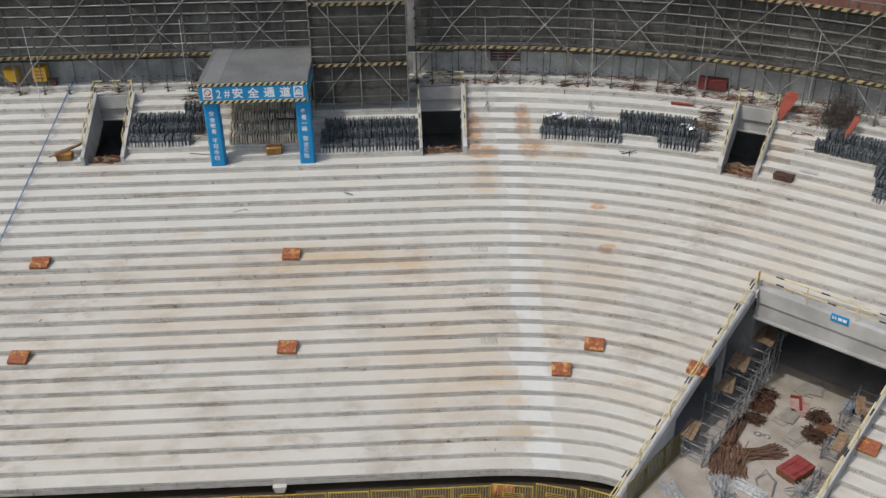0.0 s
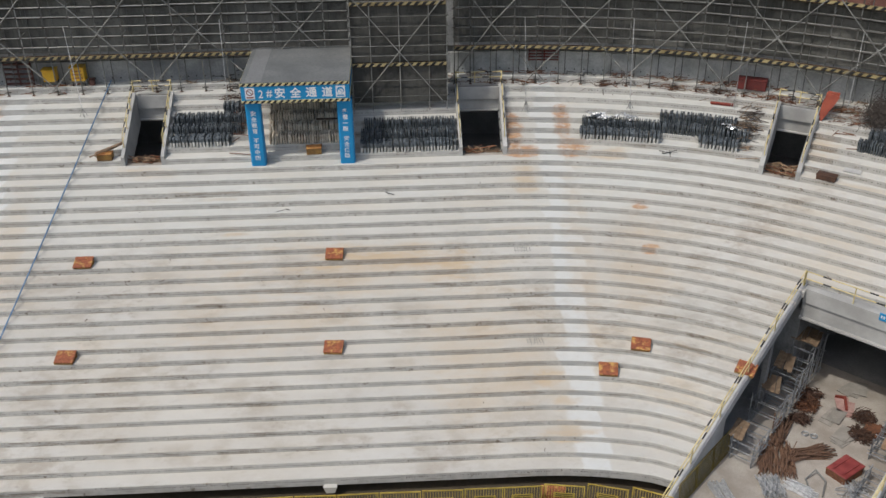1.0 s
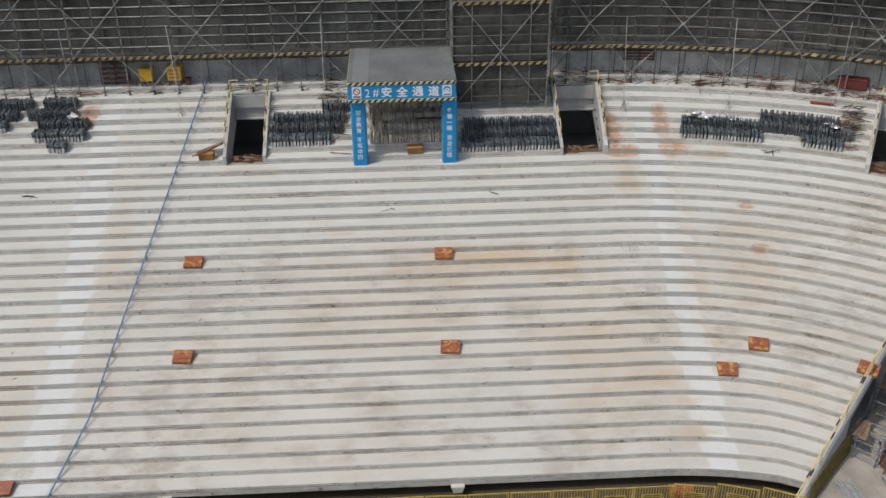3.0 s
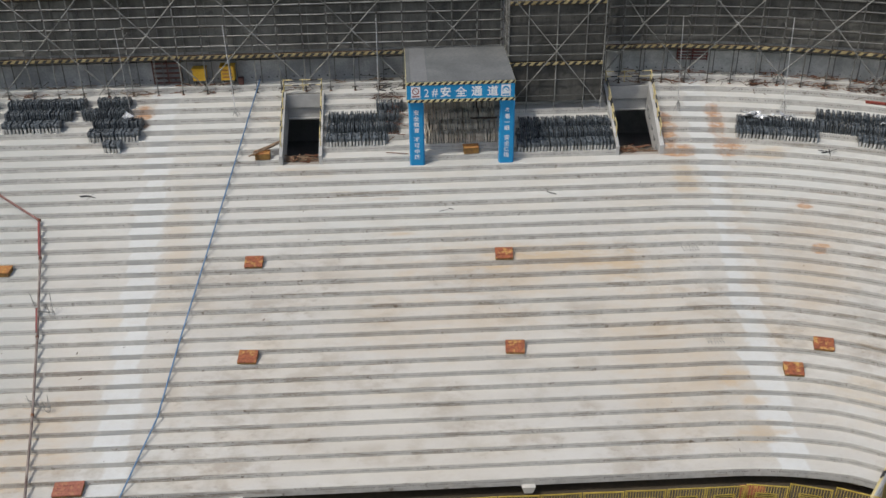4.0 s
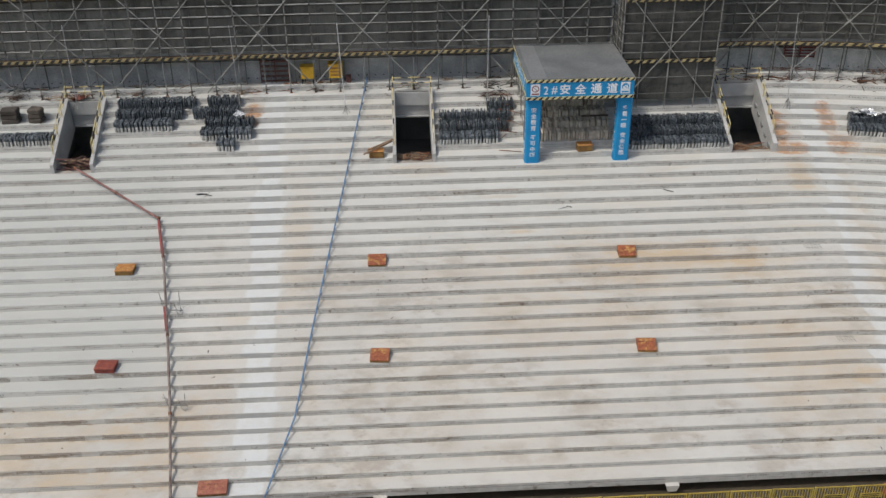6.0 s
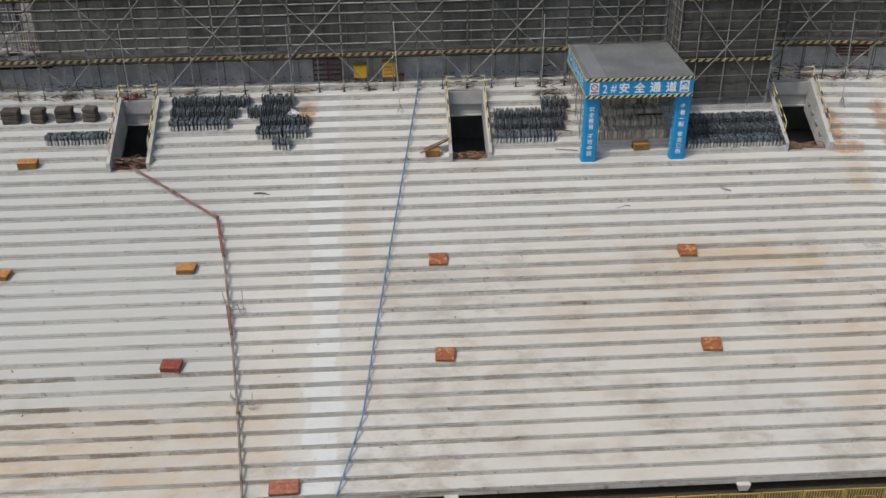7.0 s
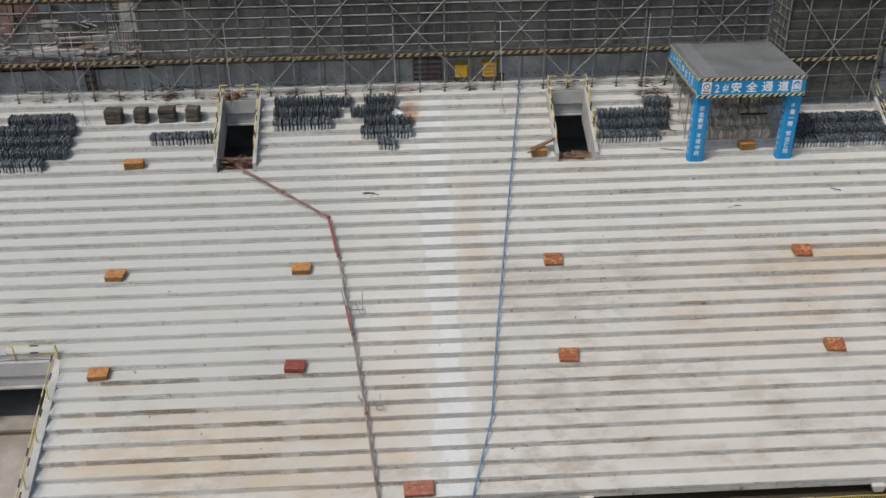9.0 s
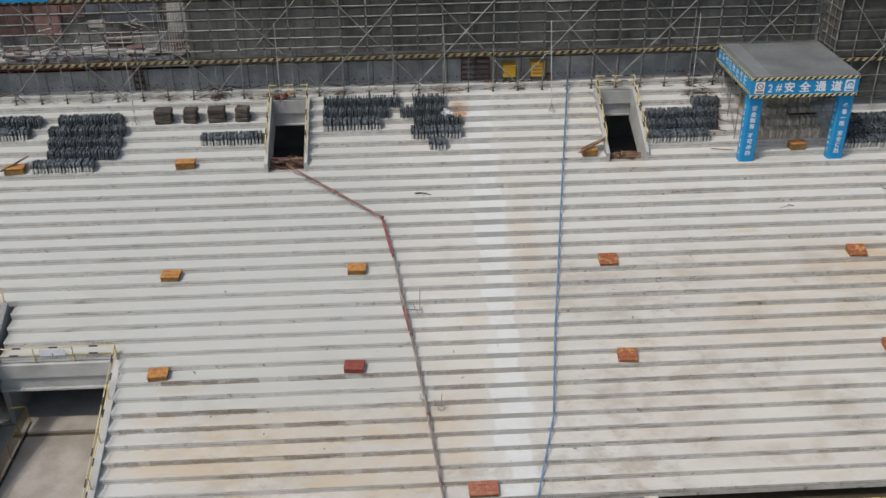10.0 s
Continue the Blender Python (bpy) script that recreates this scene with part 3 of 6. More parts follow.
def terrace_unit(k, us):
    zt, zl = tread(k), (tread(k + 1) if k < LOW_ROW else tread(k) - 0.47)
    y0, y1 = nose(k), nose(k - 1)
    c = 0.035
    sec = [(y1, zt - 0.14, None), (y1, zt, D), (y0 + c, zt, c), (y0, zt - c, -0.004), (y0, zl, -(zt - zl)), (y0 + 0.13, zl, None), (y0 + 0.13, zt - 0.14, None)]
    bm = bmesh.new()
    uv = bm.loops.layers.uv.new("UVMap")
    rowuv = bm.loops.layers.uv.new("row")
    rings = []
    us = [us[0] + 0.001] + us[1:-1] + [us[-1] - 0.001]
    for u in us:
        ring = []
        for off, z, v in sec:
            x, y, _ = place(off, u)
            ring.append(bm.verts.new((x, y, z)))
        rings.append(ring)
    n = len(sec)
    for i, (p, q) in enumerate(zip(rings, rings[1:])):
        for j in range(n):
            f = bm.faces.new((p[j], p[(j + 1) % n], q[(j + 1) % n], q[j]))
            va, vb = sec[j][2], sec[(j + 1) % n][2]
            va = 0.4 if va is None else va
            vb = 0.4 if vb is None else vb
            for l, (uu, vv) in zip(f.loops, ((us[i], va), (us[i], vb), (us[i + 1], vb), (us[i + 1], va))):
                l[uv].uv = (uu, vv)
                l[rowuv].uv = (k, 0.0)
    bm.faces.new(rings[0][::-1])
    bm.faces.new(rings[-1])
    bmesh.ops.recalc_face_normals(bm, faces=bm.faces)
    return part("terrace_unit", bm, M_TERRACE, stand)


for k in range(TOP_ROW, LOW_ROW + 1):
    for us in runs_of(k):
        terrace_unit(k, us)


def swept(name, off0, off1, z0, z1, u0, u1, material, parent=None, step=1.0):
    """A straight-sided wall or board that follows the bowl."""
    bm = bmesh.new()
    us = [u0]
    while us[-1] < u1 - 1e-6:
        us.append(min(us[-1] + (step if us[-1] >= CX - 1e-6 else max(step, min(CX, u1) - us[-1])), u1))
    rings = []
    for u in us:
        rings.append([bm.verts.new((*place(o, u)[:2], z)) for o, z in ((off0, z0), (off0, z1), (off1, z1), (off1, z0))])
    for p, q in zip(rings, rings[1:]):
        for j in range(4):
            bm.faces.new((p[j], p[(j + 1) % 4], q[(j + 1) % 4], q[j]))
    bm.faces.new(rings[0][::-1])
    bm.faces.new(rings[-1])
    bmesh.ops.recalc_face_normals(bm, faces=bm.faces)
    return part(name, bm, material, parent)


tagged(swept("wall_rear", 6.72, 7.1, 2.4, 4.35, -60, -31.2, M_WALL), "raw grey concrete upstand behind the top row", "wall", "", "structure")
tagged(swept("wall_rear", 6.72, 7.1, 2.4, 4.3, -31.2, 12.0, M_WALL), "raw grey concrete upstand behind the top row", "wall", "", "structure")
tagged(swept("wall_rear", 6.72, 7.1, 2.4, 4.3, 12.0, 56.0, M_WALL_L), "paler raw concrete upstand behind the curved top row", "wall", "", "structure")
# slot added with a darkened backing for the shade under the planks
tagged(swept("wall_recess", 7.0, 7.3, 4.3, 4.75, -31.2, 56.0, M_DARK), "darkened recess above the concrete upstand", "wall", "", "structure")
tagged(swept("wall_rear", 6.72, 7.1, 4.75, 12.0, -31.2, 56.0, M_WALL), "raw grey concrete wall behind the top row", "wall", "", "structure")
tagged(swept("wall_under_terrace", -17.0, -16.8, GROUND, tread(23) - 0.4, -33.5, 25.6, M_UNDER), "dark wall under the front of the terraces", "wall", "", "structure")


def bend(bm):
    """Carries a mesh drawn in (u, off, z) into the bowl's plan."""
    for v in bm.verts:
        x, y, _ = place(v.co.y, v.co.x)
        v.co.x, v.co.y = x, y
    return bm


def slope(off):
    """Height of the line of nosings at off."""
    return tread((Y0 - off) / D)


def at_bowl(u, off, z, turn=0.0):
    x, y, a = place(off, u)
    return pose(x, y, z, 0, 0, math.degrees(a) + turn)


def rail_line(parent, pts, height=0.95, rails=(0.5, 0.95), post_at=None, sleeve=0.42, r=0.024):
    """A tube railing along points of its foot line: posts, rails, and black sleeves on the rails."""
    for i, p in enumerate(pts):
        part("post", tube(bmesh.new(), p, Vector(p) + Vector((0, 0, height)), r * 1.1), M_RAIL, parent)
    for p, q in zip(pts, pts[1:]):
        p, q = Vector(p), Vector(q)
        ln = (q - p).length
        for h in rails:
            up = Vector((0, 0, h))
            part("rail", tube(bmesh.new(), p + up, q + up, r), M_RAIL, parent)
            n = max(1, int(ln / 1.5))
            bm = bmesh.new()
            for j in range(n):
                c = (j + 0.35 + 0.3 * random.random()) / n
                d = (q - p).normalized() * sleeve / 2
                m = p.lerp(q, c) + up
                tube(bm, m - d, m + d, r * 1.3)
            part("sleeve", bm, M_BLACK, parent, "black painted band")


# ---- entrances high in the terraces ----
def entrance(u0, u1):
    e = thing("entrance", "grey concrete stair entrance cut into the terraces", "entrance", "entrances in the terraces", "structure")
    f, b = nose(-1) - 0.03, nose(-7)
    t = 0.2
    for a, c in ((u0, u0 + t), (u1 - t, u1)):
        bm = bmesh.new()
        prism(bm, [(f, -0.45), (f, slope(f) + 0.2), (b + 0.05, slope(b) + 0.2), (b + 0.05, 0.75), (2.1, -0.45)], a, c)
        part("side_wall", bend(bm), M_CONC, e)
    part("fascia", bend(boxes((u0 + t, u1 - t, b - 0.05, b + 0.2, 1.75, slope(b) - 0.0), bevel=0.015)), M_CONC, e)
    part("lintel", bend(boxes((u0 + t, u1 - t, b + 0.10, b + 0.5, 1.02, 1.747), bevel=0.015)), M_CONC, e)
    part("sill", bend(boxes((u0 + t, u1 - t, b - 0.06, b + 0.10, 0.98, 1.06))), M_CONC, e)
    w = 1.4
    bm = bmesh.new()
    prism(bm, [(f + 0.02, -0.6), (f + 0.02, tread(0) + 0.004), (0.95, tread(0) + 0.004), (2.4, -1.15), (2.4, -1.6), (1.0, -0.6)], u0 + t, u1 - t)
    part("landing", bend(bm), M_FLOOR, e)
    # room behind the opening, coloured darker so that it reads as unlit
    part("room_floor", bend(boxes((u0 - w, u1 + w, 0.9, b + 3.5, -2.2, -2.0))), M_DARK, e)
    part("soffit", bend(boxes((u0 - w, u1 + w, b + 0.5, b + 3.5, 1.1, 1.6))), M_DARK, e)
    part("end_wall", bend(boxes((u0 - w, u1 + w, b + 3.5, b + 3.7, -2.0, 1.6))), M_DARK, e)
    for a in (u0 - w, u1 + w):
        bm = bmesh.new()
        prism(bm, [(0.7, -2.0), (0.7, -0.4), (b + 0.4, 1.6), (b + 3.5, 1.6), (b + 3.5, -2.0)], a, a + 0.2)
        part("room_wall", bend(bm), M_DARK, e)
    g = thing("guard_rail", "yellow tube guard rail with black bands round an entrance", "railing", "guard rails of the entrances")
    s = 1.0 if u0 < CX else RU / (2.5 - CY)
    for u in (u0 + 0.1, u1 - 0.1):
        offs = [1.25, 2.55, 3.9, b + 0.1]
        rail_line(g, [Vector((*place(o, u)[:2], slope(o) + 0.18)) for o in offs], 0.75, (0.38, 0.72), r=0.028)
    rail_line(g, [Vector((*place(b + 0.1, u)[:2], slope(b) + 0.18)) for u in (u0 + 0.1, (u0 + u1) / 2, u1 - 0.1)], 0.75, (0.38, 0.72), r=0.028)
    return e


for v in VOMS:
    ent = entrance(*v)
    if v[0] == 12.15:
        # stepped shadow on the side wall, modelled as thin darkened wedges
        for y, z in ((4.45, 1.42), (3.71, 1.12), (2.86, 0.78), (2.03, 0.44), (1.2, 0.16)):
            part("corbel", bend(prism(bmesh.new(), [(y - 0.20, z - 0.02), (y + 0.18, z + 0.12), (y + 0.18, z - 0.14), (y - 0.05, z - 0.2)], v[1] - 0.25, v[1] - 0.2)), M_DARK, ent)


# ---- the blue passage shelter ----
def text_part(name, body, size, material, parent, m, bold=0.0, squash=1.0):
    """Flat lettering as a mesh, middle at the pose m, in its x-y plane."""
    cu = bpy.data.curves.new("lettering", "FONT")
    cu.body, cu.size, cu.extrude, cu.offset = body, size, 0.004, bold
    cu.resolution_u = 3
    tmp = new("lettering", cu)
    me = bpy.data.meshes.new_from_object(tmp.evaluated_get(bpy.context.evaluated_depsgraph_get()))
    bpy.data.objects.remove(tmp)
    co = np.array([v.co for v in me.vertices])
    mid = (co.min(0) + co.max(0)) / 2
    me.transform(Matrix.Diagonal((squash, 1, 1, 1)) @ Matrix.Translation((-mid[0], -mid[1], 0)))
    me.materials.clear()
    me.materials.append(material)
    ob = new(name, me)
    ob.parent = parent
    ob.matrix_basis = m
    return ob


FRONT = pose(0, 0, 0, 90, 0, 0)


def stripes(parent, p, q, up, out, h=0.17, pitch=0.34, slant=0.17, pale=None):
    """A board of slanting yellow and black stripes from p to q."""
    p, q = Vector(p), Vector(q)
    w = (q - p).normalized()
    ln = (q - p).length
    up, out = Vector(up), Vector(out)
    bm = bmesh.new()
    corners = [p, q, q + up * h, p + up * h]
    a = [bm.verts.new(c) for c in corners]
    b = [bm.verts.new(c + out * 0.03) for c in corners]
    for i in range(4):
        bm.faces.new((a[i], a[(i + 1) % 4], b[(i + 1) % 4], b[i]))
    bm.faces.new(b)
    bm.faces.new(a[::-1])
    bmesh.ops.recalc_face_normals(bm, faces=bm.faces)
    board = part("striped_board", bm, pale or M_PALE, parent, "yellow and black striped board")
    bm = bmesh.new()
    s = 0.0
    while s < ln:
        e = min(s + pitch / 2, ln)
        c = [p + w * s, p + w * e, p + w * min(e + slant, ln) + up * h, p + w * min(s + slant, ln) + up * h]
        c = [x + out * 0.034 for x in c]
        if (c[2] - c[3]).length > 0.01:
            bm.faces.new([bm.verts.new(x) for x in c])
        s += pitch
    part("stripes", bm, M_BLACK, board)
    return board


def shelter():
    e = thing("passage_shelter", "blue safety passage shelter with flat grey roof and white lettering", "shelter")
    x0, x1, yf, yb, zt = -0.08, 5.95, -0.28, 5.93, 5.12
    part("roof", boxes((x0 - 0.01, x1 + 0.01, yf - 0.01, yb, zt + 0.003, zt + 0.04), bevel=0.008), M_ROOF, e, "grey weathered roof sheet")
    part("roof_strip", boxes((x0 + 0.25, x0 + 1.15, yf + 0.03, yb - 0.02, zt + 0.042, zt + 0.05)), M_ROOF_L, e, "paler overlapping strip of roof sheet")
    part("roof_board", boxes((x0 + 0.06, x1 - 0.06, yb - 0.3, yb - 0.05, zt + 0.042, zt + 0.07)), M_ROOF, e)
    part("front_beam", boxes((x0, x1, yf, yf + 0.3, 3.95, zt), bevel=0.01), M_BLUE, e)
    part("side_beam", boxes((x0, x0 + 0.12, yf + 0.3, yb, 4.1, zt), bevel=0.01), M_BLUE, e)
    part("side_beam", boxes((x1 - 0.12, x1, yf + 0.3, yb, 4.1, zt), bevel=0.01), M_BLUE, e)
    stripes(e, (x0, yf, zt - 0.17), (x1, yf, zt - 0.17), (0, 0, 1), (0, -1, 0))
    stripes(e, (x0, yf, 3.95), (x1, yf, 3.95), (0, 0, 1), (0, -1, 0))
    for x, o in ((x0, -1), (x1, 1)):
        stripes(e, (x, yf + 0.02, zt - 0.15), (x, yb, zt - 0.15), (0, 0, 1), (o, 0, 0), 0.15)
        stripes(e, (x, yf + 0.02, 4.1), (x, yb, 4.1), (0, 0, 1), (o, 0, 0), 0.15)
    for x in (0.0, 5.17):
        c = 0.09
        part("column", prism(bmesh.new(), [(x + c, 0), (x + 0.86 - c, 0), (x + 0.86, c), (x + 0.86, 0.62 - c), (x + 0.86 - c, 0.62), (x + c, 0.62), (x, 0.62 - c), (x, c)], tread(0), 3.95, "z"), M_BLUE, e)
    # lettering on the beam and on the columns
    zc = 4.535
    for s, x in (("2", 1.10), ("#", 1.57), ("安", 2.16), ("全", 3.03), ("通", 3.91), ("道", 4.80)):
        text_part("lettering", s, 0.66 if s in "2#" else 0.62, M_WHITE, e, Matrix.Translation((x0 + x, yf - 0.006, zc - (0.04 if s in "2#" else 0))) @ FRONT, 0.004 if s in "2#" else 0.014, 0.85 if s in "2#" else 1.0)
    for x in (0.50, 5.53):
        sg = part("emblem", boxes((x0 + x - 0.26, x0 + x + 0.26, yf - 0.02, yf - 0.002, zc - 0.33, zc + 0.33)), M_WHITE, e, "white square emblem plate")
        ring = bmesh.new()
        bmesh.ops.create_circle(ring, segments=20, radius=0.20, cap_ends=True)
        bmesh.ops.transform(ring, matrix=Matrix.Translation((x0 + x, yf - 0.024, zc + 0.07)) @ FRONT, verts=ring.verts)
        part("disc", ring, M_RED if x < 1 else M_BLUE, sg)
        inner = bmesh.new()
        bmesh.ops.create_circle(inner, segments=20, radius=0.15, cap_ends=True)
        bmesh.ops.transform(inner, matrix=Matrix.Translation((x0 + x, yf - 0.028, zc + 0.07 + (0 if x < 1 else -0.05))) @ FRONT, verts=inner.verts)
        part("disc_middle", inner, M_WHITE, sg)
        part("bar", boxes((x0 + x - 0.2, x0 + x + 0.2, yf - 0.026, yf - 0.02, zc - 0.27, zc - 0.19)), M_RED if x < 1 else M_BLUE, sg)
        part("bar", tube(bmesh.new(), (x0 + x - 0.11, yf - 0.03, zc + 0.17), (x0 + x + 0.11, yf - 0.03, zc - 0.03), 0.018), M_RED if x < 1 else M_BLUE, sg)
    for words, cx in (("安全教育 不可中断", 0.43), ("多看一眼 安全保险", 5.60)):
        z = 3.24
        for ch in words:
            if ch != " ":
                text_part("lettering", ch, 0.32, M_WHITE, e, Matrix.Translation((cx, -0.006, z)) @ FRONT, 0.006)
            z -= 0.36 if ch != " " else 0.22
    def worn_sign(mid, w, h):
        """Strokes of one white sign too worn to read, as boxes on a face that looks along -x."""
        xf, yc, z = mid
        rows = []
        for q in sorted(random.sample((-0.45, -0.22, 0.02, 0.24, 0.42), 3)):
            a, b = random.uniform(0.25, 0.5), random.uniform(0.25, 0.5)
            rows.append((xf - 0.006, xf - 0.001, yc - a * w, yc + b * w, z + q * h - 0.04 * h, z + q * h + 0.05 * h))
        for q in sorted(random.sample((-0.4, -0.15, 0.1, 0.36), 2)):
            a, b = random.uniform(0.1, 0.5), random.uniform(0.1, 0.5)
            rows.append((xf - 0.0055, xf - 0.0015, yc + q * w - 0.05 * w, yc + q * w + 0.05 * w, z - a * h, z + b * h))
        part("worn_mark", boxes(*rows), M_WHITE, e, "white sign too worn to read")

    for x in (0.0, 5.17):
        for j in range(8):
            worn_sign((x, 0.31, 3.24 - 0.36 * j - (0.2 if j > 3 else 0)), 0.24, 0.26)
    for j in range(8):
        worn_sign((x0, 5.35 - j * 0.66, 4.64), 0.46, 0.5)
    # tube legs and bracing that carry the rear
    for x in (0.12, 5.8):
        for y in (1.6, 3.2, 4.8, 5.7):
            part("rear_leg", tube(bmesh.new(), (x, y, slope(y) - 0.1), (x, y, 4.95), 0.03), M_STEEL, e)
        part("brace", tube(bmesh.new(), (x, 0.6, 4.0), (x, 4.6, 2.3), 0.025), M_STEEL, e)
        part("brace", tube(bmesh.new(), (x, 1.6, 1.1), (x, 5.6, 4.0), 0.025), M_STEEL, e)
        for z in (3.1, 4.2):
            part("brace", tube(bmesh.new(), (x, 0.6, z), (x, 5.8, z), 0.025), M_STEEL, e)
    return e


M_ROOF = plain("grey_roof_sheet", (0.105, 0.113, 0.115), (0.155, 0.163, 0.164), 0.6, 0.85, 0, 9.0, 0.2, 0.02)
M_ROOF_L = plain("pale_roof_sheet", (0.15, 0.157, 0.16), (0.195, 0.203, 0.206), 0.6, 0.85, 0, 9.0, 0.2, 0.02)
shelter()

# ---- scaffold before the rear wall ----
OUT, INN = 5.66, 6.40
LEDGERS = (5.62, 6.22, 6.82, 7.42, 8.02, 9.3)


def scaffold(u0, u1, off_out, off_in, label, net_gap=None, ledgers=LEDGERS, braces=(), metal=None, chord=1.5):
    e = thing("scaffold", label, "scaffold", "tube scaffolds round the top of the stand")
    r_mid = off_out - CY
    us = []
    u = u0
    while u < u1 + 1e-6:
        us.append(u)
        u += chord if u < CX - 2.0 else chord * RU / r_mid
    for i, u in enumerate(us):
        lean = random.uniform(-0.012, 0.012)
        for off, top in ((off_out, 10.6), (off_in, 10.6)):
            uu = u + (0.0 if off == off_out else 0.28)
            x, y, _ = place(off, uu)
            ft = tread(-7) if off < nose(-8) else tread(-8)
            x2, y2, _ = place(off, uu + lean * 4)
            # inner standards get the shaded tube colour
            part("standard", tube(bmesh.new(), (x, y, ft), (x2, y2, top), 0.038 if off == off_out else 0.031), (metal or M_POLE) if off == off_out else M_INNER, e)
        x, y, _ = place(off_out, u)
        bm = tube(bmesh.new(), (x, y, tread(-7)), (x, y, tread(-7) + 0.3), 0.05)
        tube(bm, (x - 0.2, y - 0.02, tread(-7) + 0.22), (x + 0.2, y - 0.02, tread(-7) + 0.26), 0.03, 5)
        part("screw_jack", bm, M_TUBE_D, e)
        part("base_plate", boxes((x - 0.09, x + 0.09, y - 0.09, y + 0.09, tread(-7) - 0.002, tread(-7) + 0.02)), M_RUST, e)
        if i % 2 == 0:
            for z in (3.3, 4.6, 6.3, 8.1):
                xi, yi, _ = place(off_in + 0.2, u)
                xo, yo, _ = place(off_out - 0.15, u)
                part("transom", tube(bmesh.new(), (xo, yo, z), (xi, yi, z), 0.024), M_STEEL, e)
    for z in ledgers:
        for a, b in zip(us[::4], us[4::4] + ([us[-1]] if (len(us) - 1) % 4 else [])):
            for off, dz in ((off_out - 0.05, 0.0), (off_in - 0.05, 0.33)):
                if off > 6 and z < 5:
                    continue
                bm = bmesh.new()
                n = 1 if b <= CX else 4
                k = random.uniform(-0.03, 0.03)
                for j in range(n):
                    ua, ub = a + (b - a) * j / n - 0.1, a + (b - a) * (j + 1) / n + 0.1
                    tube(bm, (*place(off, ua)[:2], z + dz + k), (*place(off, ub)[:2], z + dz + k + random.uniform(-0.02, 0.02)), 0.037)
                # inner ledgers get the dark tube colour in place of shade
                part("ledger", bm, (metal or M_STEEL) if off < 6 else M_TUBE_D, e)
    # clamps where the ledgers cross the standards
    clamp = None
    for u in us:
        for z in ledgers[:-1]:
            m = at_bowl(u, off_out - 0.06, z)
            if clamp is None:
                clamp = part("clamp", boxes((-0.055, 0.055, -0.04, 0.05, -0.06, 0.06)), M_TUBE_D, e)
                clamp.matrix_basis = m
            else:
                again(clamp, e, m)
    # crossed braces, about six metres apart
    for c in braces:
        s = 1.0 if c < CX - 3 else RU / r_mid
        for sg in (-1, 1):
            p = (*place(off_out - 0.11, c - 3.4 * s * sg)[:2], 2.75 if sg > 0 else 2.75)
            q = (*place(off_out - 0.11, c + 3.4 * s * sg)[:2], 10.0)
            mid = (*place(off_out - 0.11, c)[:2], 6.38)
            bm = tube(bmesh.new(), p, mid, 0.034)
            tube(bm, mid, q, 0.034)
            part("brace", bm, M_BRACE, e)
            p, m = Vector(p), Vector(mid)
            for f in (0.35, 0.98):
                d = (m - p).normalized() * 0.24
                part("coupler", tube(bmesh.new(), p.lerp(m, f) - d, p.lerp(m, f) + d, 0.058), M_BRACE, e)
    # platforms with striped toe boards
    for z in (4.78, 8.56):
        a = u0
        while a < u1 - 0.1:
            b = min(a + (3.0 if a < CX - 1 else 3.0 * RU / r_mid), u1)
            bm = bmesh.new()
            for j in range(4):
                o0 = off_out + 0.02 + j * 0.22
                vs = [bm.verts.new((*place(o, q)[:2], z + h)) for h in (0, 0.045) for o, q in ((o0, a), (o0 + 0.2, a), (o0 + 0.2, b), (o0, b))]
                for fidx in ((3, 2, 1, 0), (4, 5, 6, 7), (0, 1, 5, 4), (1, 2, 6, 5), (2, 3, 7, 6), (3, 0, 4, 7)):
                    bm.faces.new([vs[i] for i in fidx])
            part("planks", bm, M_WOOD_D, e)
            n = 1 if b <= CX else 2
            for j in range(n):
                ua, ub = a + (b - a) * j / n, a + (b - a) * (j + 1) / n
                p = Vector((*place(off_out - 0.08, ua)[:2], z + 0.08 + random.uniform(-0.02, 0.02)))
                q = Vector((*place(off_out - 0.08, ub)[:2], z + 0.08 + random.uniform(-0.02, 0.02)))
                out = Vector((q.y - p.y, -(q.x - p.x), 0)).normalized()
                stripes(e, p, q, (0, 0, 1), out, 0.19, 0.46, 0.18, M_DULL)
            a = b
    # netting, one sheet a bay
    a = u0
    while a < u1 - 0.1:
        b = min(a + (3.0 if a < CX - 1 else 3.0 * RU / r_mid), u1)
        if net_gap is None or not (net_gap[0] < (a + b) / 2 < net_gap[1]):
            net_sheet(e, a, b, off_in + 0.1, 5.0, 8.68)
        a = b
    return e


def net_sheet(parent, a, b, off, z0, z1, nx=14, nz=10):
    bm = bmesh.new()
    seed = random.uniform(0, 90)
    grid = []
    for i in range(nx + 1):
        col = []
        for j in range(nz + 1):
            u = a + (b - a) * i / nx
            z = z0 + (z1 - z0) * j / nz
            w = 0.06 * noise.noise(Vector((u * 1.3 + seed, z * 0.6, 0))) + 0.02 * noise.noise(Vector((u * 4 + seed, z * 1.3, 5)))
            x, y, _ = place(off + w, u)
            col.append(bm.verts.new((x, y, z)))
        grid.append(col)
    for i in range(nx):
        for j in range(nz):
            bm.faces.new((grid[i][j], grid[i + 1][j], grid[i + 1][j + 1], grid[i][j + 1]))
    # sheets in the bend take the copy dimmed against the sun
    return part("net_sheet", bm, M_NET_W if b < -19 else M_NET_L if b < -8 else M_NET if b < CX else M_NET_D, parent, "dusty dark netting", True)


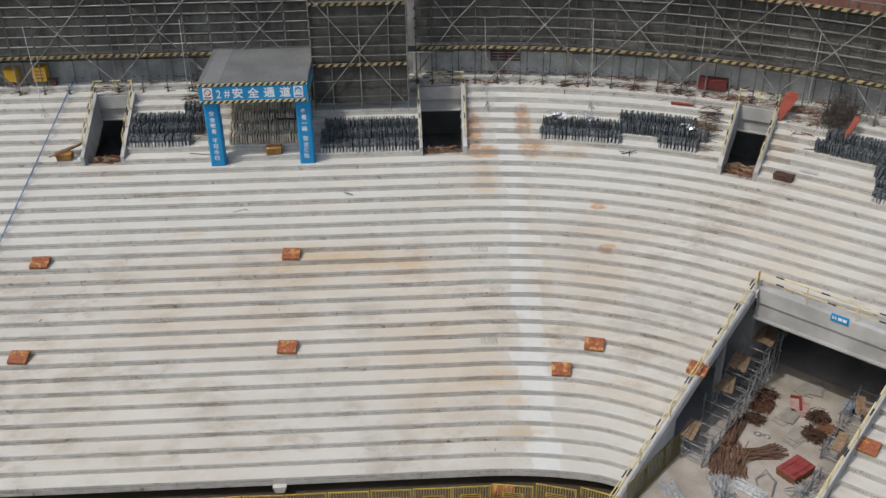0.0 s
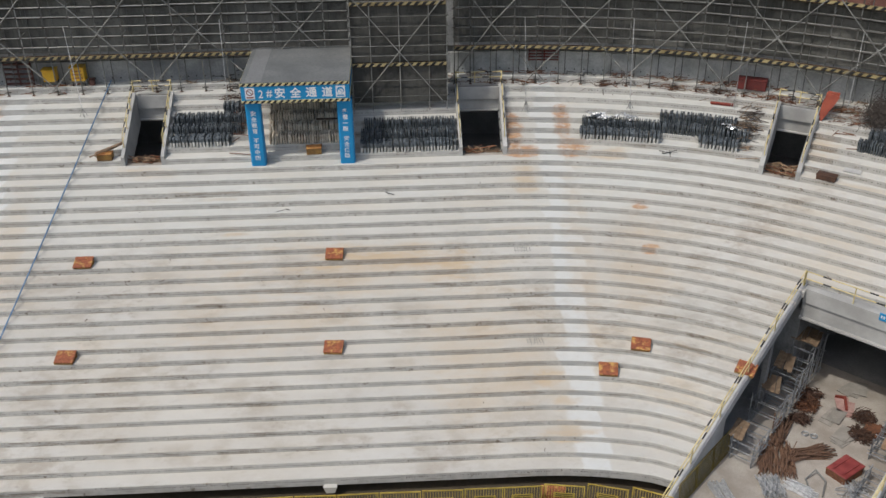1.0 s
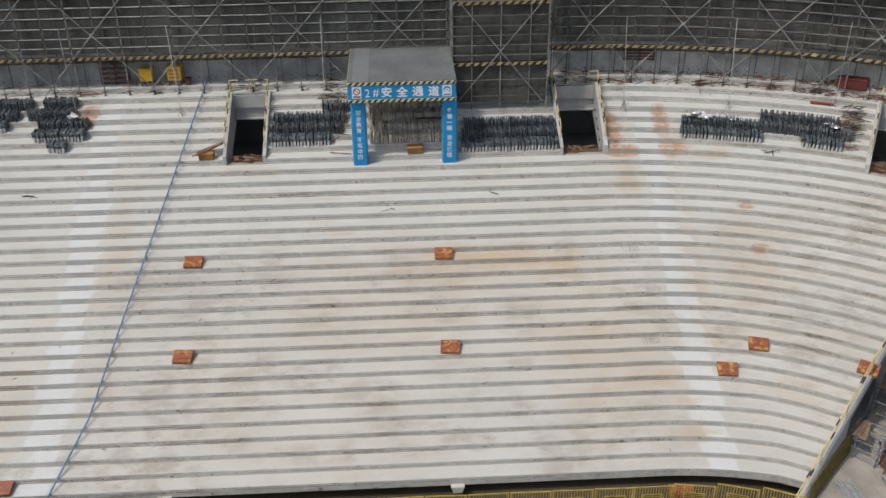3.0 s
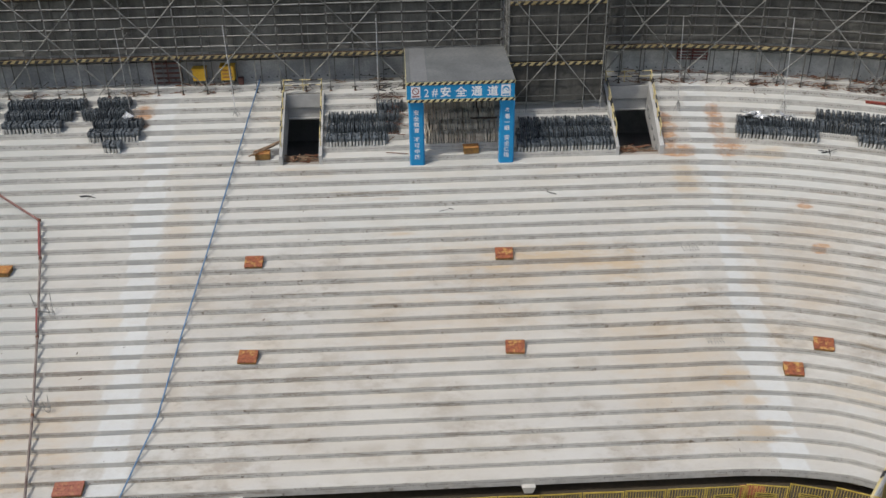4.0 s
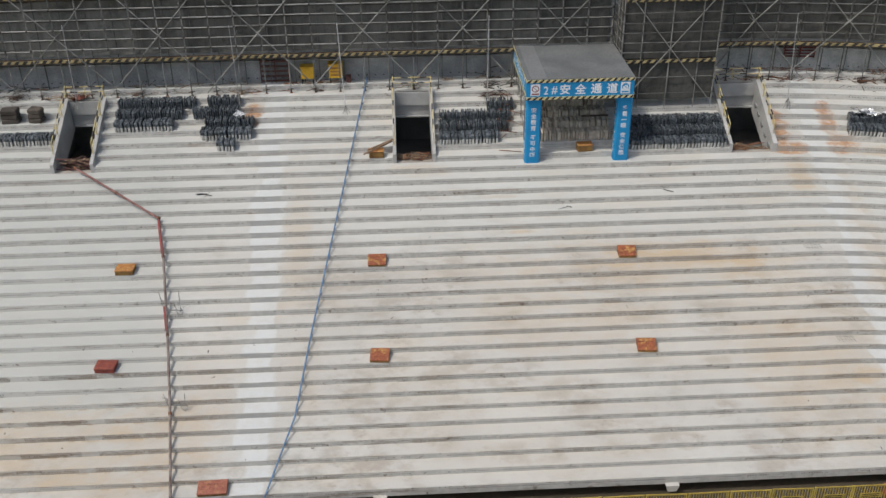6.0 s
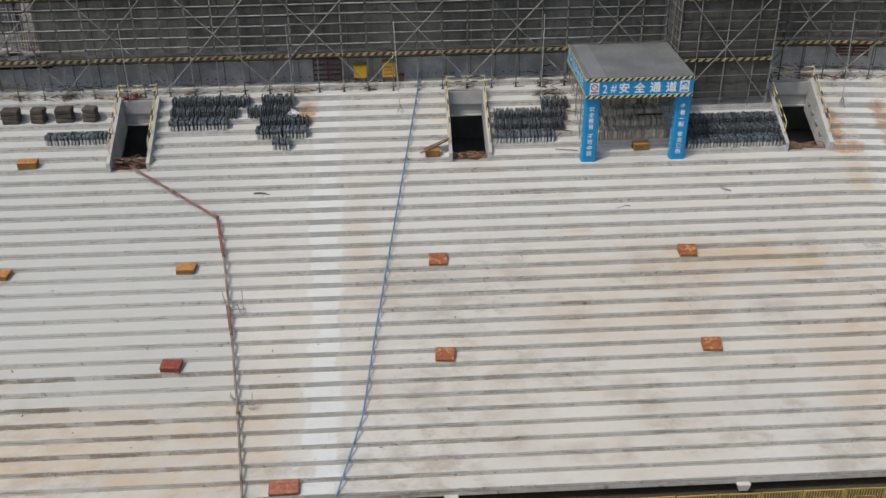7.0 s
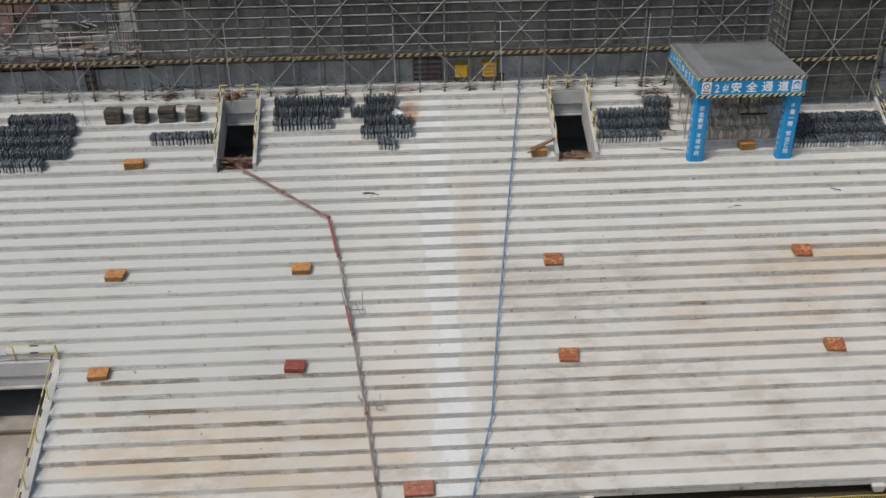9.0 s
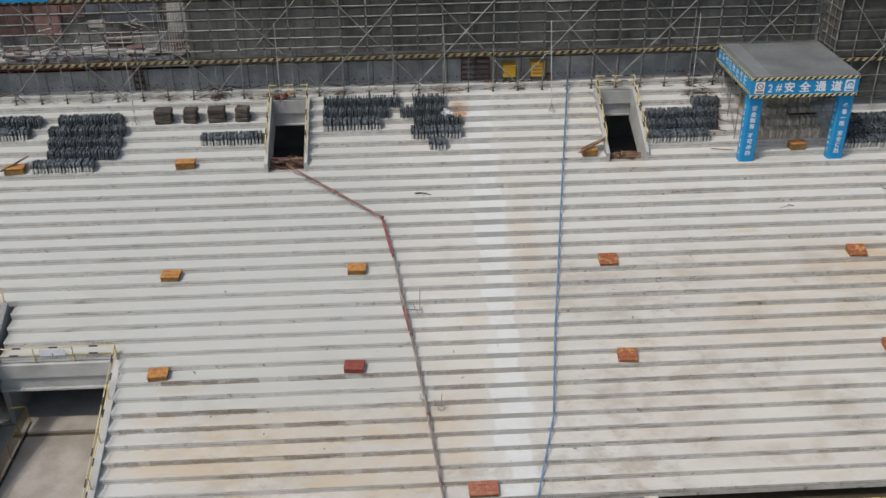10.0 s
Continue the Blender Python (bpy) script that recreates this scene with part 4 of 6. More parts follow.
M_WOOD_D = plain("dark_planks", (0.07, 0.045, 0.03), (0.13, 0.085, 0.055), 5.0, 0.9, 0, 30.0, 0.3, 0.3)
M_REDPLY = plain("red_plywood", (0.17, 0.075, 0.06), (0.28, 0.14, 0.11), 1.2, 0.8, 0, 20.0, 0.2, 0.3)
scaffold(-46.7, 5.8, OUT, INN, "weathered steel tube scaffold with dusty netting and striped boards", braces=(-45.0, -39.05, -33.1, -27.15, -21.15, -15.35, -9.15, -3.2, 2.83), net_gap=(-47, -31.5))
scaffold(12.19, 46.0, OUT, INN, "curved steel tube scaffold with dusty netting and striped boards", braces=(14.15, 18.06, 22.03, 25.92, 29.73, 33.6, 37.5, 41.4), metal=M_STEEL_D, chord=1.404)
up = thing("formwork_wall", "reddish plywood formwork above the scaffold platform", "formwork", "", "structure")
for a in range(-46, 48, 3):
    ua, ub = float(a), a + 2.985
    swept("panel", 6.42, 6.47, 8.62, 10.4 + 0.2 * random.random(), ua, ub, M_REDPLY, up, 0.6)


def tower():
    e = thing("scaffold_tower", "netted scaffold tower standing out from the rear scaffold", "scaffold")
    x0, x1, yf, yb = 5.98, 11.62, 3.42, 5.6
    zb = tread(-5)
    xs = (5.98, 7.12, 8.82, 10.55, 11.62)
    for x in xs:
        part("standard", tube(bmesh.new(), (x, yf, zb), (x + random.uniform(-0.02, 0.02), yf, 10.4), 0.036), M_POLE, e)
    for y in (4.15, 4.9, 5.6):
        for x in (x0, x1):
            part("standard", tube(bmesh.new(), (x, y, slope(y) - 0.3), (x, y, 10.4), 0.03), M_STEEL, e)
    for z in (2.75, 3.75, 5.3, 5.88, 6.46, 7.04, 7.62, 9.2):
        part("ledger", tube(bmesh.new(), (x0 - 0.1, yf - 0.05, z), (x1 + 0.1, yf - 0.05, z + random.uniform(-0.03, 0.03)), 0.026), M_STEEL_D, e)
        for x in (x0 - 0.05, x1 + 0.05):
            part("ledger", tube(bmesh.new(), (x, yf - 0.1, z + 0.06), (x, yb, z + 0.06), 0.026), M_STEEL_D, e)
    for sg in (-1, 1):
        part("brace", tube(bmesh.new(), (8.8 - 2.65 * sg, yf - 0.12, 2.3), (8.8 + 2.65 * sg, yf - 0.12, 8.75), 0.032), M_BRACE, e)
    for z in (4.66, 8.28):
        stripes(e, (x0 + 0.05, yf - 0.06, z), (x1 - 0.05, yf - 0.06, z), (0, 0, 1), (0, -1, 0), 0.19, 0.46, 0.18, M_DULL)
        part("planks", boxes((x0, x1, yf, yf + 0.8, z - 0.06, z - 0.02)), M_WOOD_D, e)
    for z0, z1 in ((2.35, 4.62), (4.86, 8.25), (8.5, 10.2)):
        bm = bmesh.new()
        seed = random.random() * 50
        for xa, xb, fixed in ((x0, x1, "f"), (yf, yb, "l"), (yf, yb, "r")):
            g = []
            for i in range(17):
                col = []
                for j in range(9):
                    s, z = xa + (xb - xa) * i / 16, z0 + (z1 - z0) * j / 8
                    w = 0.05 * noise.noise(Vector((s * 1.1 + seed, z * 0.6, 3.0)))
                    col.append(bm.verts.new((s, yf + 0.1 + w, z) if fixed == "f" else ((x0 + 0.08 + w, s, z) if fixed == "l" else (x1 - 0.08 + w, s, z))))
                g.append(col)
            for i in range(16):
                for j in range(8):
                    bm.faces.new((g[i][j], g[i + 1][j], g[i + 1][j + 1], g[i][j + 1]))
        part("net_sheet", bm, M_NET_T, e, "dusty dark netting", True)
    return e


tower()


def prop(u, off, top, lean=0.0):
    e = thing("prop", "thin grey steel prop standing on the terraces", "prop", "props before the scaffold", m=at_bowl(u, off, slope(off) - 0.12))
    h = top - slope(off)
    part("tube", tube(bmesh.new(), (0, 0, -0.1), (lean, 0.25, h), 0.026), M_GALV, e)
    for i in range(4):
        a = i * 1.6 + 0.4
        part("foot", tube(bmesh.new(), (0, 0, 0.5), (0.28 * math.cos(a), 0.28 * math.sin(a), -0.12 + 0.1 * math.sin(a)), 0.016), M_STEEL, e)


for u, off in ((-34.9, 3.9), (-26.45, 4.9), (-16.6, 4.0), (-10.35, 3.9), (-1.78, 4.6), (15.66, 3.6), (20.27, 3.8), (24.64, 4.7), (29.07, 5.5)):
    prop(u, off, 7.4, random.uniform(-0.25, 0.1))

# ---- wide passage in the bend ----
def tp(a, w, z):
    q = TP + TD * a + TN * w
    return Vector((q.x, q.y, z))


def tmesh(rows):
    """Boxes drawn in (a, w, z)."""
    bm = boxes(*rows)
    for v in bm.verts:
        v.co = tp(*v.co)
    bmesh.ops.recalc_face_normals(bm, faces=bm.faces)
    return bm


def wz(a):
    return -7.95 + 0.425 * a


ps = thing("passage", "wide concrete passage cut through the terraces in the bend", "passage", "", "structure")


def passage_wall(w0, w1, name="side_wall"):
    bm = bmesh.new()
    prism(bm, [(-1.3, GROUND - 0.1), (-1.3, wz(-1.3)), (12.4, wz(12.4)), (12.4, GROUND - 0.1)], 0, 1, "y")
    for v in bm.verts:
        a, s = v.co.x, v.co.y
        q = tp(a, (w0[0] + (w0[1] - w0[0]) * (a + 1) / 13) + s * (w1), v.co.z)
        v.co = q
    bmesh.ops.recalc_face_normals(bm, faces=bm.faces)
    return part(name, bm, M_CONC, ps)


bm = bmesh.new()
prism(bm, [(-1.3, GROUND - 0.1), (-1.3, wz(-1.3)), (12.4, wz(12.4)), (12.4, wz(12.4) - 0.5), (4.4, wz(4.4) - 0.5), (4.4, GROUND - 0.1)], -0.25, 0.0, "y")
for v in bm.verts:
    v.co = tp(*v.co)
bmesh.ops.recalc_face_normals(bm, faces=bm.faces)
part("side_wall", bm, M_CONC, ps)
part("column", tmesh([(8.9, 9.25, -0.3, -0.05, GROUND, wz(8.9) - 0.45)]), M_CONC_D, ps)
# void under the terraces: shade is put into its darker wall colour
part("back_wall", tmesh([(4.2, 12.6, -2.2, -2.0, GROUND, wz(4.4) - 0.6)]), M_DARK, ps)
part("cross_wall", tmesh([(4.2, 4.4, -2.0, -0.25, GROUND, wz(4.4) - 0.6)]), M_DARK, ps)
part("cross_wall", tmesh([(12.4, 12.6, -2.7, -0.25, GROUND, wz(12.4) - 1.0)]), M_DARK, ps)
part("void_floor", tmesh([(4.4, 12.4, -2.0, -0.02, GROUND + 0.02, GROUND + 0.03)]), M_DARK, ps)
passage_wall((6.95, 7.55), 0.25)
part("fascia", tmesh([(12.05, 13.05, 0.0, 7.5, -3.66, -2.85)]), M_CONC, ps)
part("lintel", tmesh([(12.15, 12.6, 0.0, 7.5, -4.6, -3.663)]), M_CONC, ps)
part("sill", tmesh([(12.0, 12.15, 0.0, 7.5, -4.66, -4.55)]), M_CONC, ps)
# soffit, inner walls and end wall darkened in colour for the shade inside
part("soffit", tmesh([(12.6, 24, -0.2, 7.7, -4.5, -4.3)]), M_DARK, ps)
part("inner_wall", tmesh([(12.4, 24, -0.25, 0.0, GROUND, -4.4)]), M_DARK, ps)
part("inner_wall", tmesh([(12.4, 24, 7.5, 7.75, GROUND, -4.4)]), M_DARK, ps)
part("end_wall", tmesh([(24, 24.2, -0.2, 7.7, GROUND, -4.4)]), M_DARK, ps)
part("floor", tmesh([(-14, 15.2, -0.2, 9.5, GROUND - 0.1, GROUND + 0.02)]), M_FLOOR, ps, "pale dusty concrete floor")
# same floor further in, its shade given by a darker colour
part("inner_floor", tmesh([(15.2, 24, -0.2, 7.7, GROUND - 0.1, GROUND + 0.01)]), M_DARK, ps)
gr = thing("guard_rail", "yellow tube guard rail with black bands round the wide passage", "railing", "guard rails of the passages")
rail_line(gr, [tp(a, -0.14, wz(a) - 0.02) for a in (-1.1, 1.4, 4.0, 6.6, 9.2, 12.15)], 0.95, (0.5, 0.92), r=0.03)
rail_line(gr, [tp(12.2, w, -2.87) for w in (-0.1, 2.4, 4.9, 7.4)], 0.95, (0.5, 0.92), r=0.03)
rail_line(gr, [tp(a, 7.1 + 0.046 * a + 0.12, wz(a) - 0.02) for a in (-1.1, 1.4, 4.0, 6.6, 9.2, 12.15)], 0.95, (0.5, 0.92), r=0.03)
sg = thing("sign_plate", "small blue sign with white marks hung on the guard rail", "sign")
part("plate", tmesh([(12.0, 12.04, 3.78, 4.66, -3.12, -2.72)]), M_BLUE, sg)
for i, w in enumerate((3.86, 3.98, 4.14, 4.37)):
    part("mark", tmesh([(11.985, 11.996, w, w + (0.07 if i < 2 else 0.19), -2.99, -2.83)]), M_WHITE, sg, "white mark too small to read")

# ---- passages low in the straight part ----
pl = thing("passage", "wide concrete passage cut through the straight terraces", "passage", "", "structure")


def zl(y):
    return -5.0 + (y + 10.25) * 0.36


bm = bmesh.new()
prism(bm, [(-17.9, GROUND - 0.1), (-17.9, zl(-17.9)), (-10.0, zl(-10.0)), (-10.0, GROUND - 0.1)], -34.0, -33.61)
part("side_wall", bm, M_CONC, pl)
part("fascia", boxes((-39.8, -34.1, -10.25, -9.95, -5.8, -5.0), bevel=0.01), M_CONC, pl)
part("lintel", boxes((-39.8, -34.1, -10.15, -9.7, -6.5, -5.803), bevel=0.01), M_CONC, pl)
part("sill", boxes((-39.8, -34.1, -10.3, -10.15, -6.56, -6.46)), M_CONC, pl)
# interior surfaces darkened in colour to pass for deep shade
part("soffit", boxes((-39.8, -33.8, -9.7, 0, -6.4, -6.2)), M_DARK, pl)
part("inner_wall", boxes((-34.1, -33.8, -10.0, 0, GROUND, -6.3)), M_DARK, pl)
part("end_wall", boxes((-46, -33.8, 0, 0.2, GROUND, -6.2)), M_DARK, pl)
# unseen wall and soffit added to keep light out from the left
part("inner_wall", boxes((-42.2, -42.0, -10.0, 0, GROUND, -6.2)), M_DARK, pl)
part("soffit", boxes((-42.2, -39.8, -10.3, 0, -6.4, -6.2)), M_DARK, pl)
part("floor", boxes((-39.6, -34.1, -30, -10.92, GROUND, GROUND + 0.02)), M_FLOOR, pl, "pale dusty concrete floor")
part("threshold", boxes((-39.6, -34.1, -10.66, -9.5, GROUND, GROUND + 0.14)), M_FLOOR, pl, "pale dusty concrete floor")
# floor past the threshold coloured darker as if in shade
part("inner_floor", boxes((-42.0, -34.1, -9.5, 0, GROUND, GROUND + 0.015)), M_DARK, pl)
bm = bmesh.new()
prism(bm, [(-17.9, GROUND), (-17.9, slope(-17.9)), (-7.3, slope(-7.3) + 0.2), (-7.3, GROUND), (-9.8, GROUND), (-9.8, slope(-9.8) - 1.5), (-16.6, slope(-16.6) - 0.5), (-16.6, GROUND)], -40.0, -39.7)
# darker concrete colour here takes the place of the wall's shadow
part("side_wall", bm, M_CONC_D, pl)
# dark screen and floor strip added so the open side looks shadowed
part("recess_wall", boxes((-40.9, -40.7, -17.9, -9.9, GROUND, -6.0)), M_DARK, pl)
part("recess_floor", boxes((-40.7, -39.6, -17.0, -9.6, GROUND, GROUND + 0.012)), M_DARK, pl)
part("fascia", boxes((-46, -40.0, -7.4, -7.1, -4.6, slope(-7.3) + 0.15)), M_CONC, pl)
gr = thing("guard_rail", "yellow tube guard rail with black bands round the straight passage", "railing", "guard rails of the passages")
rail_line(gr, [Vector((-33.80, y, zl(y) - 0.02)) for y in (-10.15, -12.3, -14.5, -16.7, -17.8)], 0.95, (0.5, 0.92), r=0.03)
rail_line(gr, [Vector((x, -10.1, -5.02)) for x in (-39.7, -37.8, -35.9, -33.80)], 0.95, (0.5, 0.92), r=0.03)
rail_line(gr, [Vector((-39.85, y, slope(y) + 0.18)) for y in (-7.3, -8.6, -10.0)], 0.95, (0.5, 0.92), r=0.03)

rail_line(gr, [Vector((-39.85, y, slope(y) - 0.02)) for y in (-10.3, -12.6, -14.9, -17.2)], 0.95, (0.5, 0.92), r=0.03)
paper = thing("paper_sheet", "white paper sheets tied to the guard rail", "sheet")
for x in (-37.5, -36.85):
    part("sheet", boxes((x, x + 0.6, -10.145, -10.138, -4.56, -4.18)), M_WHITE, paper)


# ---- seat stacks on the upper rows ----
M_SEAT_LEG = plain("grey_seat_bracket", (0.54, 0.54, 0.52), (0.72, 0.72, 0.69), 4.0, 0.6, 0.1, 30.0, 0.1, 0.4)


def seat_mesh(leg, shell, low=0.31, half=0.034, foot=0.027):
    """One plastic seat shell standing on its bracket, folded flat."""
    me = bpy.data.meshes.new("seat")
    bm = bmesh.new()
    prism(bm, [(-0.06, 0.0), (-0.07, 0.30), (0.08, 0.30), (0.09, 0.0)], -foot, foot)
    n = len(bm.faces)
    prism(bm, [(-0.06, low), (-0.06, 0.46), (-0.03, 0.53), (0.05, 0.565), (0.30, 0.555), (0.58, 0.585), (0.68, 0.55), (0.72, 0.44), (0.74, 0.10), (0.50, 0.10), (0.10, low)], -half, half)
    bm.faces.ensure_lookup_table()
    for f in bm.faces[n:]:
        f.material_index = 1
    for v in bm.verts:
        v.co.x += 0.012 * math.sin(v.co.z * 8.0 + v.co.y * 3.0)
    bm.to_mesh(me)
    bm.free()
    me.materials.append(leg)
    me.materials.append(shell)
    return me


SEAT_ME = seat_mesh(M_SEAT_LEG, M_SEAT, 0.26, 0.08, 0.055)
SEAT_UP = seat_mesh(M_SEAT, M_SEAT, 0.06)
# dusty pale plastic, lightened further to make up for the roof's shade
M_DUSTY_LIFTED = plain("dusty_grey_plastic", (0.58, 0.49, 0.38), (0.84, 0.76, 0.64), 3.0, 0.85, 0, 30.0, 0.1, 0.35)
SEAT_PALE = seat_mesh(M_DUSTY_LIFTED, M_DUSTY_LIFTED, 0.06, 0.05)


def stack(rows, label, pale=False, pitch=0.125, lean=0.0):
    """Rows of (row, u0, u1): seats side by side along the treads."""
    e = thing("seat_stack", label, "seat stack", "stacks of plastic seats on the terraces")
    for k, u0, u1 in rows:
        s = 1.0 if u0 < CX else RU / (nose(k) - CY)
        u = u0 + 0.05
        j = 0
        while u < u1:
            ob = new("seat", SEAT_PALE if pale else SEAT_ME if k == max(r[0] for r in rows) else SEAT_UP)
            ob.parent = e
            up = 0.0 if j % 7 else 0.03
            ob.matrix_basis = at_bowl(u, nose(k) + 0.06 + random.uniform(-0.035, 0.035), tread(k) + up, random.uniform(-4, 4)) @ pose(0, 0, 0, random.uniform(-2, 2), random.uniform(-4, 4) + lean, 0) @ Matrix.Diagonal((random.uniform(0.8, 1.15), random.uniform(0.97, 1.03), random.uniform(0.96, 1.04), 1))
            u += (0.2 if ob.data == SEAT_ME else pitch) * s * random.uniform(0.85, 1.12)
            j += 1
    return e


DARK = "stack of dark grey plastic seat shells on the terraces"
stack([(-2, -4.85, -1.3), (-3, -4.85, -0.75), (-4, -4.8, -0.55), (-5, -1.9, -0.3)], DARK)
stack([(-1, 6.35, 11.9), (-2, 6.35, 12.0), (-3, 6.6, 12.0)], DARK)
stack([(-4, -23.9, -20.6), (-5, -23.95, -20.0), (-6, -23.9, -19.3)], DARK)
stack([(-3, -18.75, -15.8), (-4, -18.6, -15.75), (-5, -19.4, -16.8), (-6, -18.6, -16.7)], DARK)
stack([(-1, -40.2, -36.7), (-2, -39.5, -35.6), (-3, -39.6, -35.5), (-4, -39.7, -35.4), (-5, -39.3, -35.7)], DARK)
stack([(-3, -30.9, -27.5)], DARK)
stack([(-4, -45.5, -40.8), (-5, -45.5, -40.4)], DARK)
stack([(-2, 18.1, 21.8), (-3, 18.15, 21.9)], "stack of dark plastic seat shells partly under torn film")
stack([(-2, 23.5, 25.3), (-3, 21.75, 25.6), (-4, 21.6, 24.9)], DARK)
stack([(-4, 29.95, 37.0), (-5, 30.2, 37.0), (-3, 32.9, 37.0), (-2, 33.2, 37.0), (-1, 33.3, 37.0)], DARK)
stack([(-2, 0.95, 5.25), (-3, 0.95, 5.3), (-4, 0.9, 5.3), (-5, 0.9, 5.3)], "stack of pale dusty plastic seat shells lightened under the shelter", True, 0.158)
stack([(-2, -17.75, -16.85)], "few loose grey seat shells lying on the terraces")


def film(u, off, z, n, spread, parent_label):
    """Crumpled sheets of shiny film."""
    e = thing("plastic_film", parent_label, "film")
    for i in range(n):
        bm = bmesh.new()
        bmesh.ops.create_grid(bm, x_segments=6, y_segments=4, size=0.5)
        sd = random.random() * 40
        for v in bm.verts:
            v.co = Vector((v.co.x * random.uniform(0.5, 0.62), v.co.y * 0.45, 0.16 * noise.noise(Vector((v.co.x * 4 + sd, v.co.y * 4, sd)))))
        p = part("sheet", bm, M_FILM, e)
        p.matrix_basis = at_bowl(u + random.uniform(0, spread), off + random.uniform(-0.25, 0.4), z + random.uniform(-0.02, 0.1), random.uniform(-50, 50)) @ pose(0, 0, 0, random.uniform(-25, 25), random.uniform(-25, 25), 0)


M_FILM = plain("clear_film", (0.52, 0.54, 0.56), (0.70, 0.72, 0.74), 4.0, 0.25, 0.2, 30.0, 0.2, 0.2)
film(18.5, nose(-3) + 0.35, tread(-3) + 0.70, 13, 2.1, "torn shiny packing film over the seats")
film(24.5, nose(-3) + 0.3, tread(-3) + 0.66, 3, 0.5, "scrap of pale packing film on the seats")
film(-17.0, nose(-4) + 0.2, tread(-4) + 0.66, 2, 0.8, "scrap of pale packing film on the seats")


# ---- hatch covers on the terraces ----
def cover(k, u, material, label, w=0.97, d=0.76, h=0.29, turn=0.0, back=-0.03, battens=0, front=None):
    """A box on a tread; front: height of its front edge where the lid slopes down."""
    e = thing("hatch_cover", label, "cover", "steel covers over openings in the terraces", m=at_bowl(u, nose(k) + back + d / 2, tread(k), turn + random.uniform(-5, 5)))
    f = h if front is None else front
    lid = min(0.08, f * 0.45)
    bm = prism(bmesh.new(), [(-d / 2, f - lid), (-d / 2, f), (d / 2, h), (d / 2, h - lid)], -w / 2, w / 2)
    bmesh.ops.bevel(bm, geom=list(bm.edges), offset=0.02 + 0.02 * (h > 0.38), segments=2, affect="EDGES", profile=0.5)
    for v in bm.verts:
        v.co += Vector((noise.noise(v.co * 4 + Vector((u, k, 0))), noise.noise(v.co * 4 + Vector((k, u, 5))), 0.6 * noise.noise(v.co * 3 + Vector((u, 3, k))))) * 0.03
    part("lid", bm, material, e)
    bm = prism(bmesh.new(), [(-d / 2 + 0.02, 0), (-d / 2 + 0.02, f - lid - 0.003), (d / 2 - 0.02, h - lid - 0.003), (d / 2 - 0.02, 0)], -w / 2 + 0.025, w / 2 - 0.025)
    part("body", bm, M_HEAP if material == M_HEAP else M_REDBR if material == M_COVER_R else M_COVER_SIDE, e)
    lift = math.atan2(h - f, d)
    for i in range(2):
        y = -d / 5 + i * d * 0.4
        st = part("weld_strip", boxes((-w / 2 + 0.06, w / 2 - 0.06, -0.02, 0.02, 0.0, 0.014)), material, e)
        st.matrix_basis = pose(0, y, (h + f) / 2 + (h - f) * y / d + 0.002, math.degrees(lift), 0, random.uniform(-4, 4))
    for i in range(battens):
        b = part("batten", boxes((-0.85, 0.85, -0.05, 0.05, 0, 0.06), bevel=0.006), M_WOOD, e, "loose timber batten")
        b.matrix_basis = pose(random.uniform(-0.25, 0.25), random.uniform(-0.2, 0.25), h + 0.03 + 0.07 * i, 0, random.uniform(-25, -10), random.uniform(20, 65))
    return e


RUSTY = "rust-stained orange steel hatch cover on the terraces"
for k, u in ((8, -8.6), (8, 4.9), (15, -8.52), (15, 4.95), (17, 20.44), (15, 22.26), (15, 28.65)):
    cover(k, u, M_COVER, RUSTY, h=0.37, front=0.15)
for k, u in ((8, -21.95), (8, -31.65), (15, -31.6)):
    cover(k, u, M_COVER_O, "ochre painted steel hatch cover on the terraces")
cover(15, -22.05, M_COVER_R, "dark red painted hatch cover on the terraces", 1.0, 0.76, 0.28)
cover(23, -16.2, M_COVER_B, "rust-red steel hatch cover on the lowest rows", 1.35, 0.78, 0.3, front=0.18)
cover(-1, -31.65, M_COVER_O, "thick ochre wooden box standing on the terraces", 1.1, 0.62, 0.42)
cover(-1, -41.2, M_COVER_O, "ochre wooden box with loose battens on it", 1.1, 0.62, 0.40, battens=2)
cover(-1, -8.55, M_COVER_O, "ochre wooden box with loose battens on it", 0.9, 0.6, 0.42, battens=3)
cover(-1, 3.6, M_COVER_O, "ochre wooden box under the shelter", 0.92, 0.6, 0.42)
cover(-1, 29.2, M_HEAP, "dark brown steel box lying on the terraces", 1.05, 0.62, 0.3)
cover(16, 37.3, M_COVER, RUSTY, 1.15, turn=-8, h=0.37, front=0.15)

# ---- dark crates ----
for i, u in enumerate((-33.25, -31.65, -30.15, -28.65)):
    w = (1.05, 0.85, 1.08, 0.85)[i]
    e = thing("timber_bundle", "dark brown stacked bundle of boards on the terraces", "bundle", "bundles of dark boards", m=at_bowl(u, nose(-5) + 0.38, tread(-5), random.uniform(-12, 12)))
    for j in range(3):
        bm = boxes((-w / 2 + random.uniform(0, 0.05), w / 2 - random.uniform(0, 0.06), -0.35 + random.uniform(0, 0.05), 0.35 - random.uniform(0, 0.05), j * 0.285, j * 0.285 + 0.30), bevel=0.055)
        for v in bm.verts:
            v.co += Vector((noise.noise(v.co * 3 + Vector((u, 0, j))), noise.noise(v.co * 3 + Vector((0, u, j))), noise.noise(v.co * 3 + Vector((j, 0, u))))) * 0.04
            v.co.z = max(v.co.z, 0.0)
        b = part("board_layer", bm, M_CRATE, e)
        b.matrix_basis = pose(0, 0, 0, 0, 0, random.uniform(-5, 5))

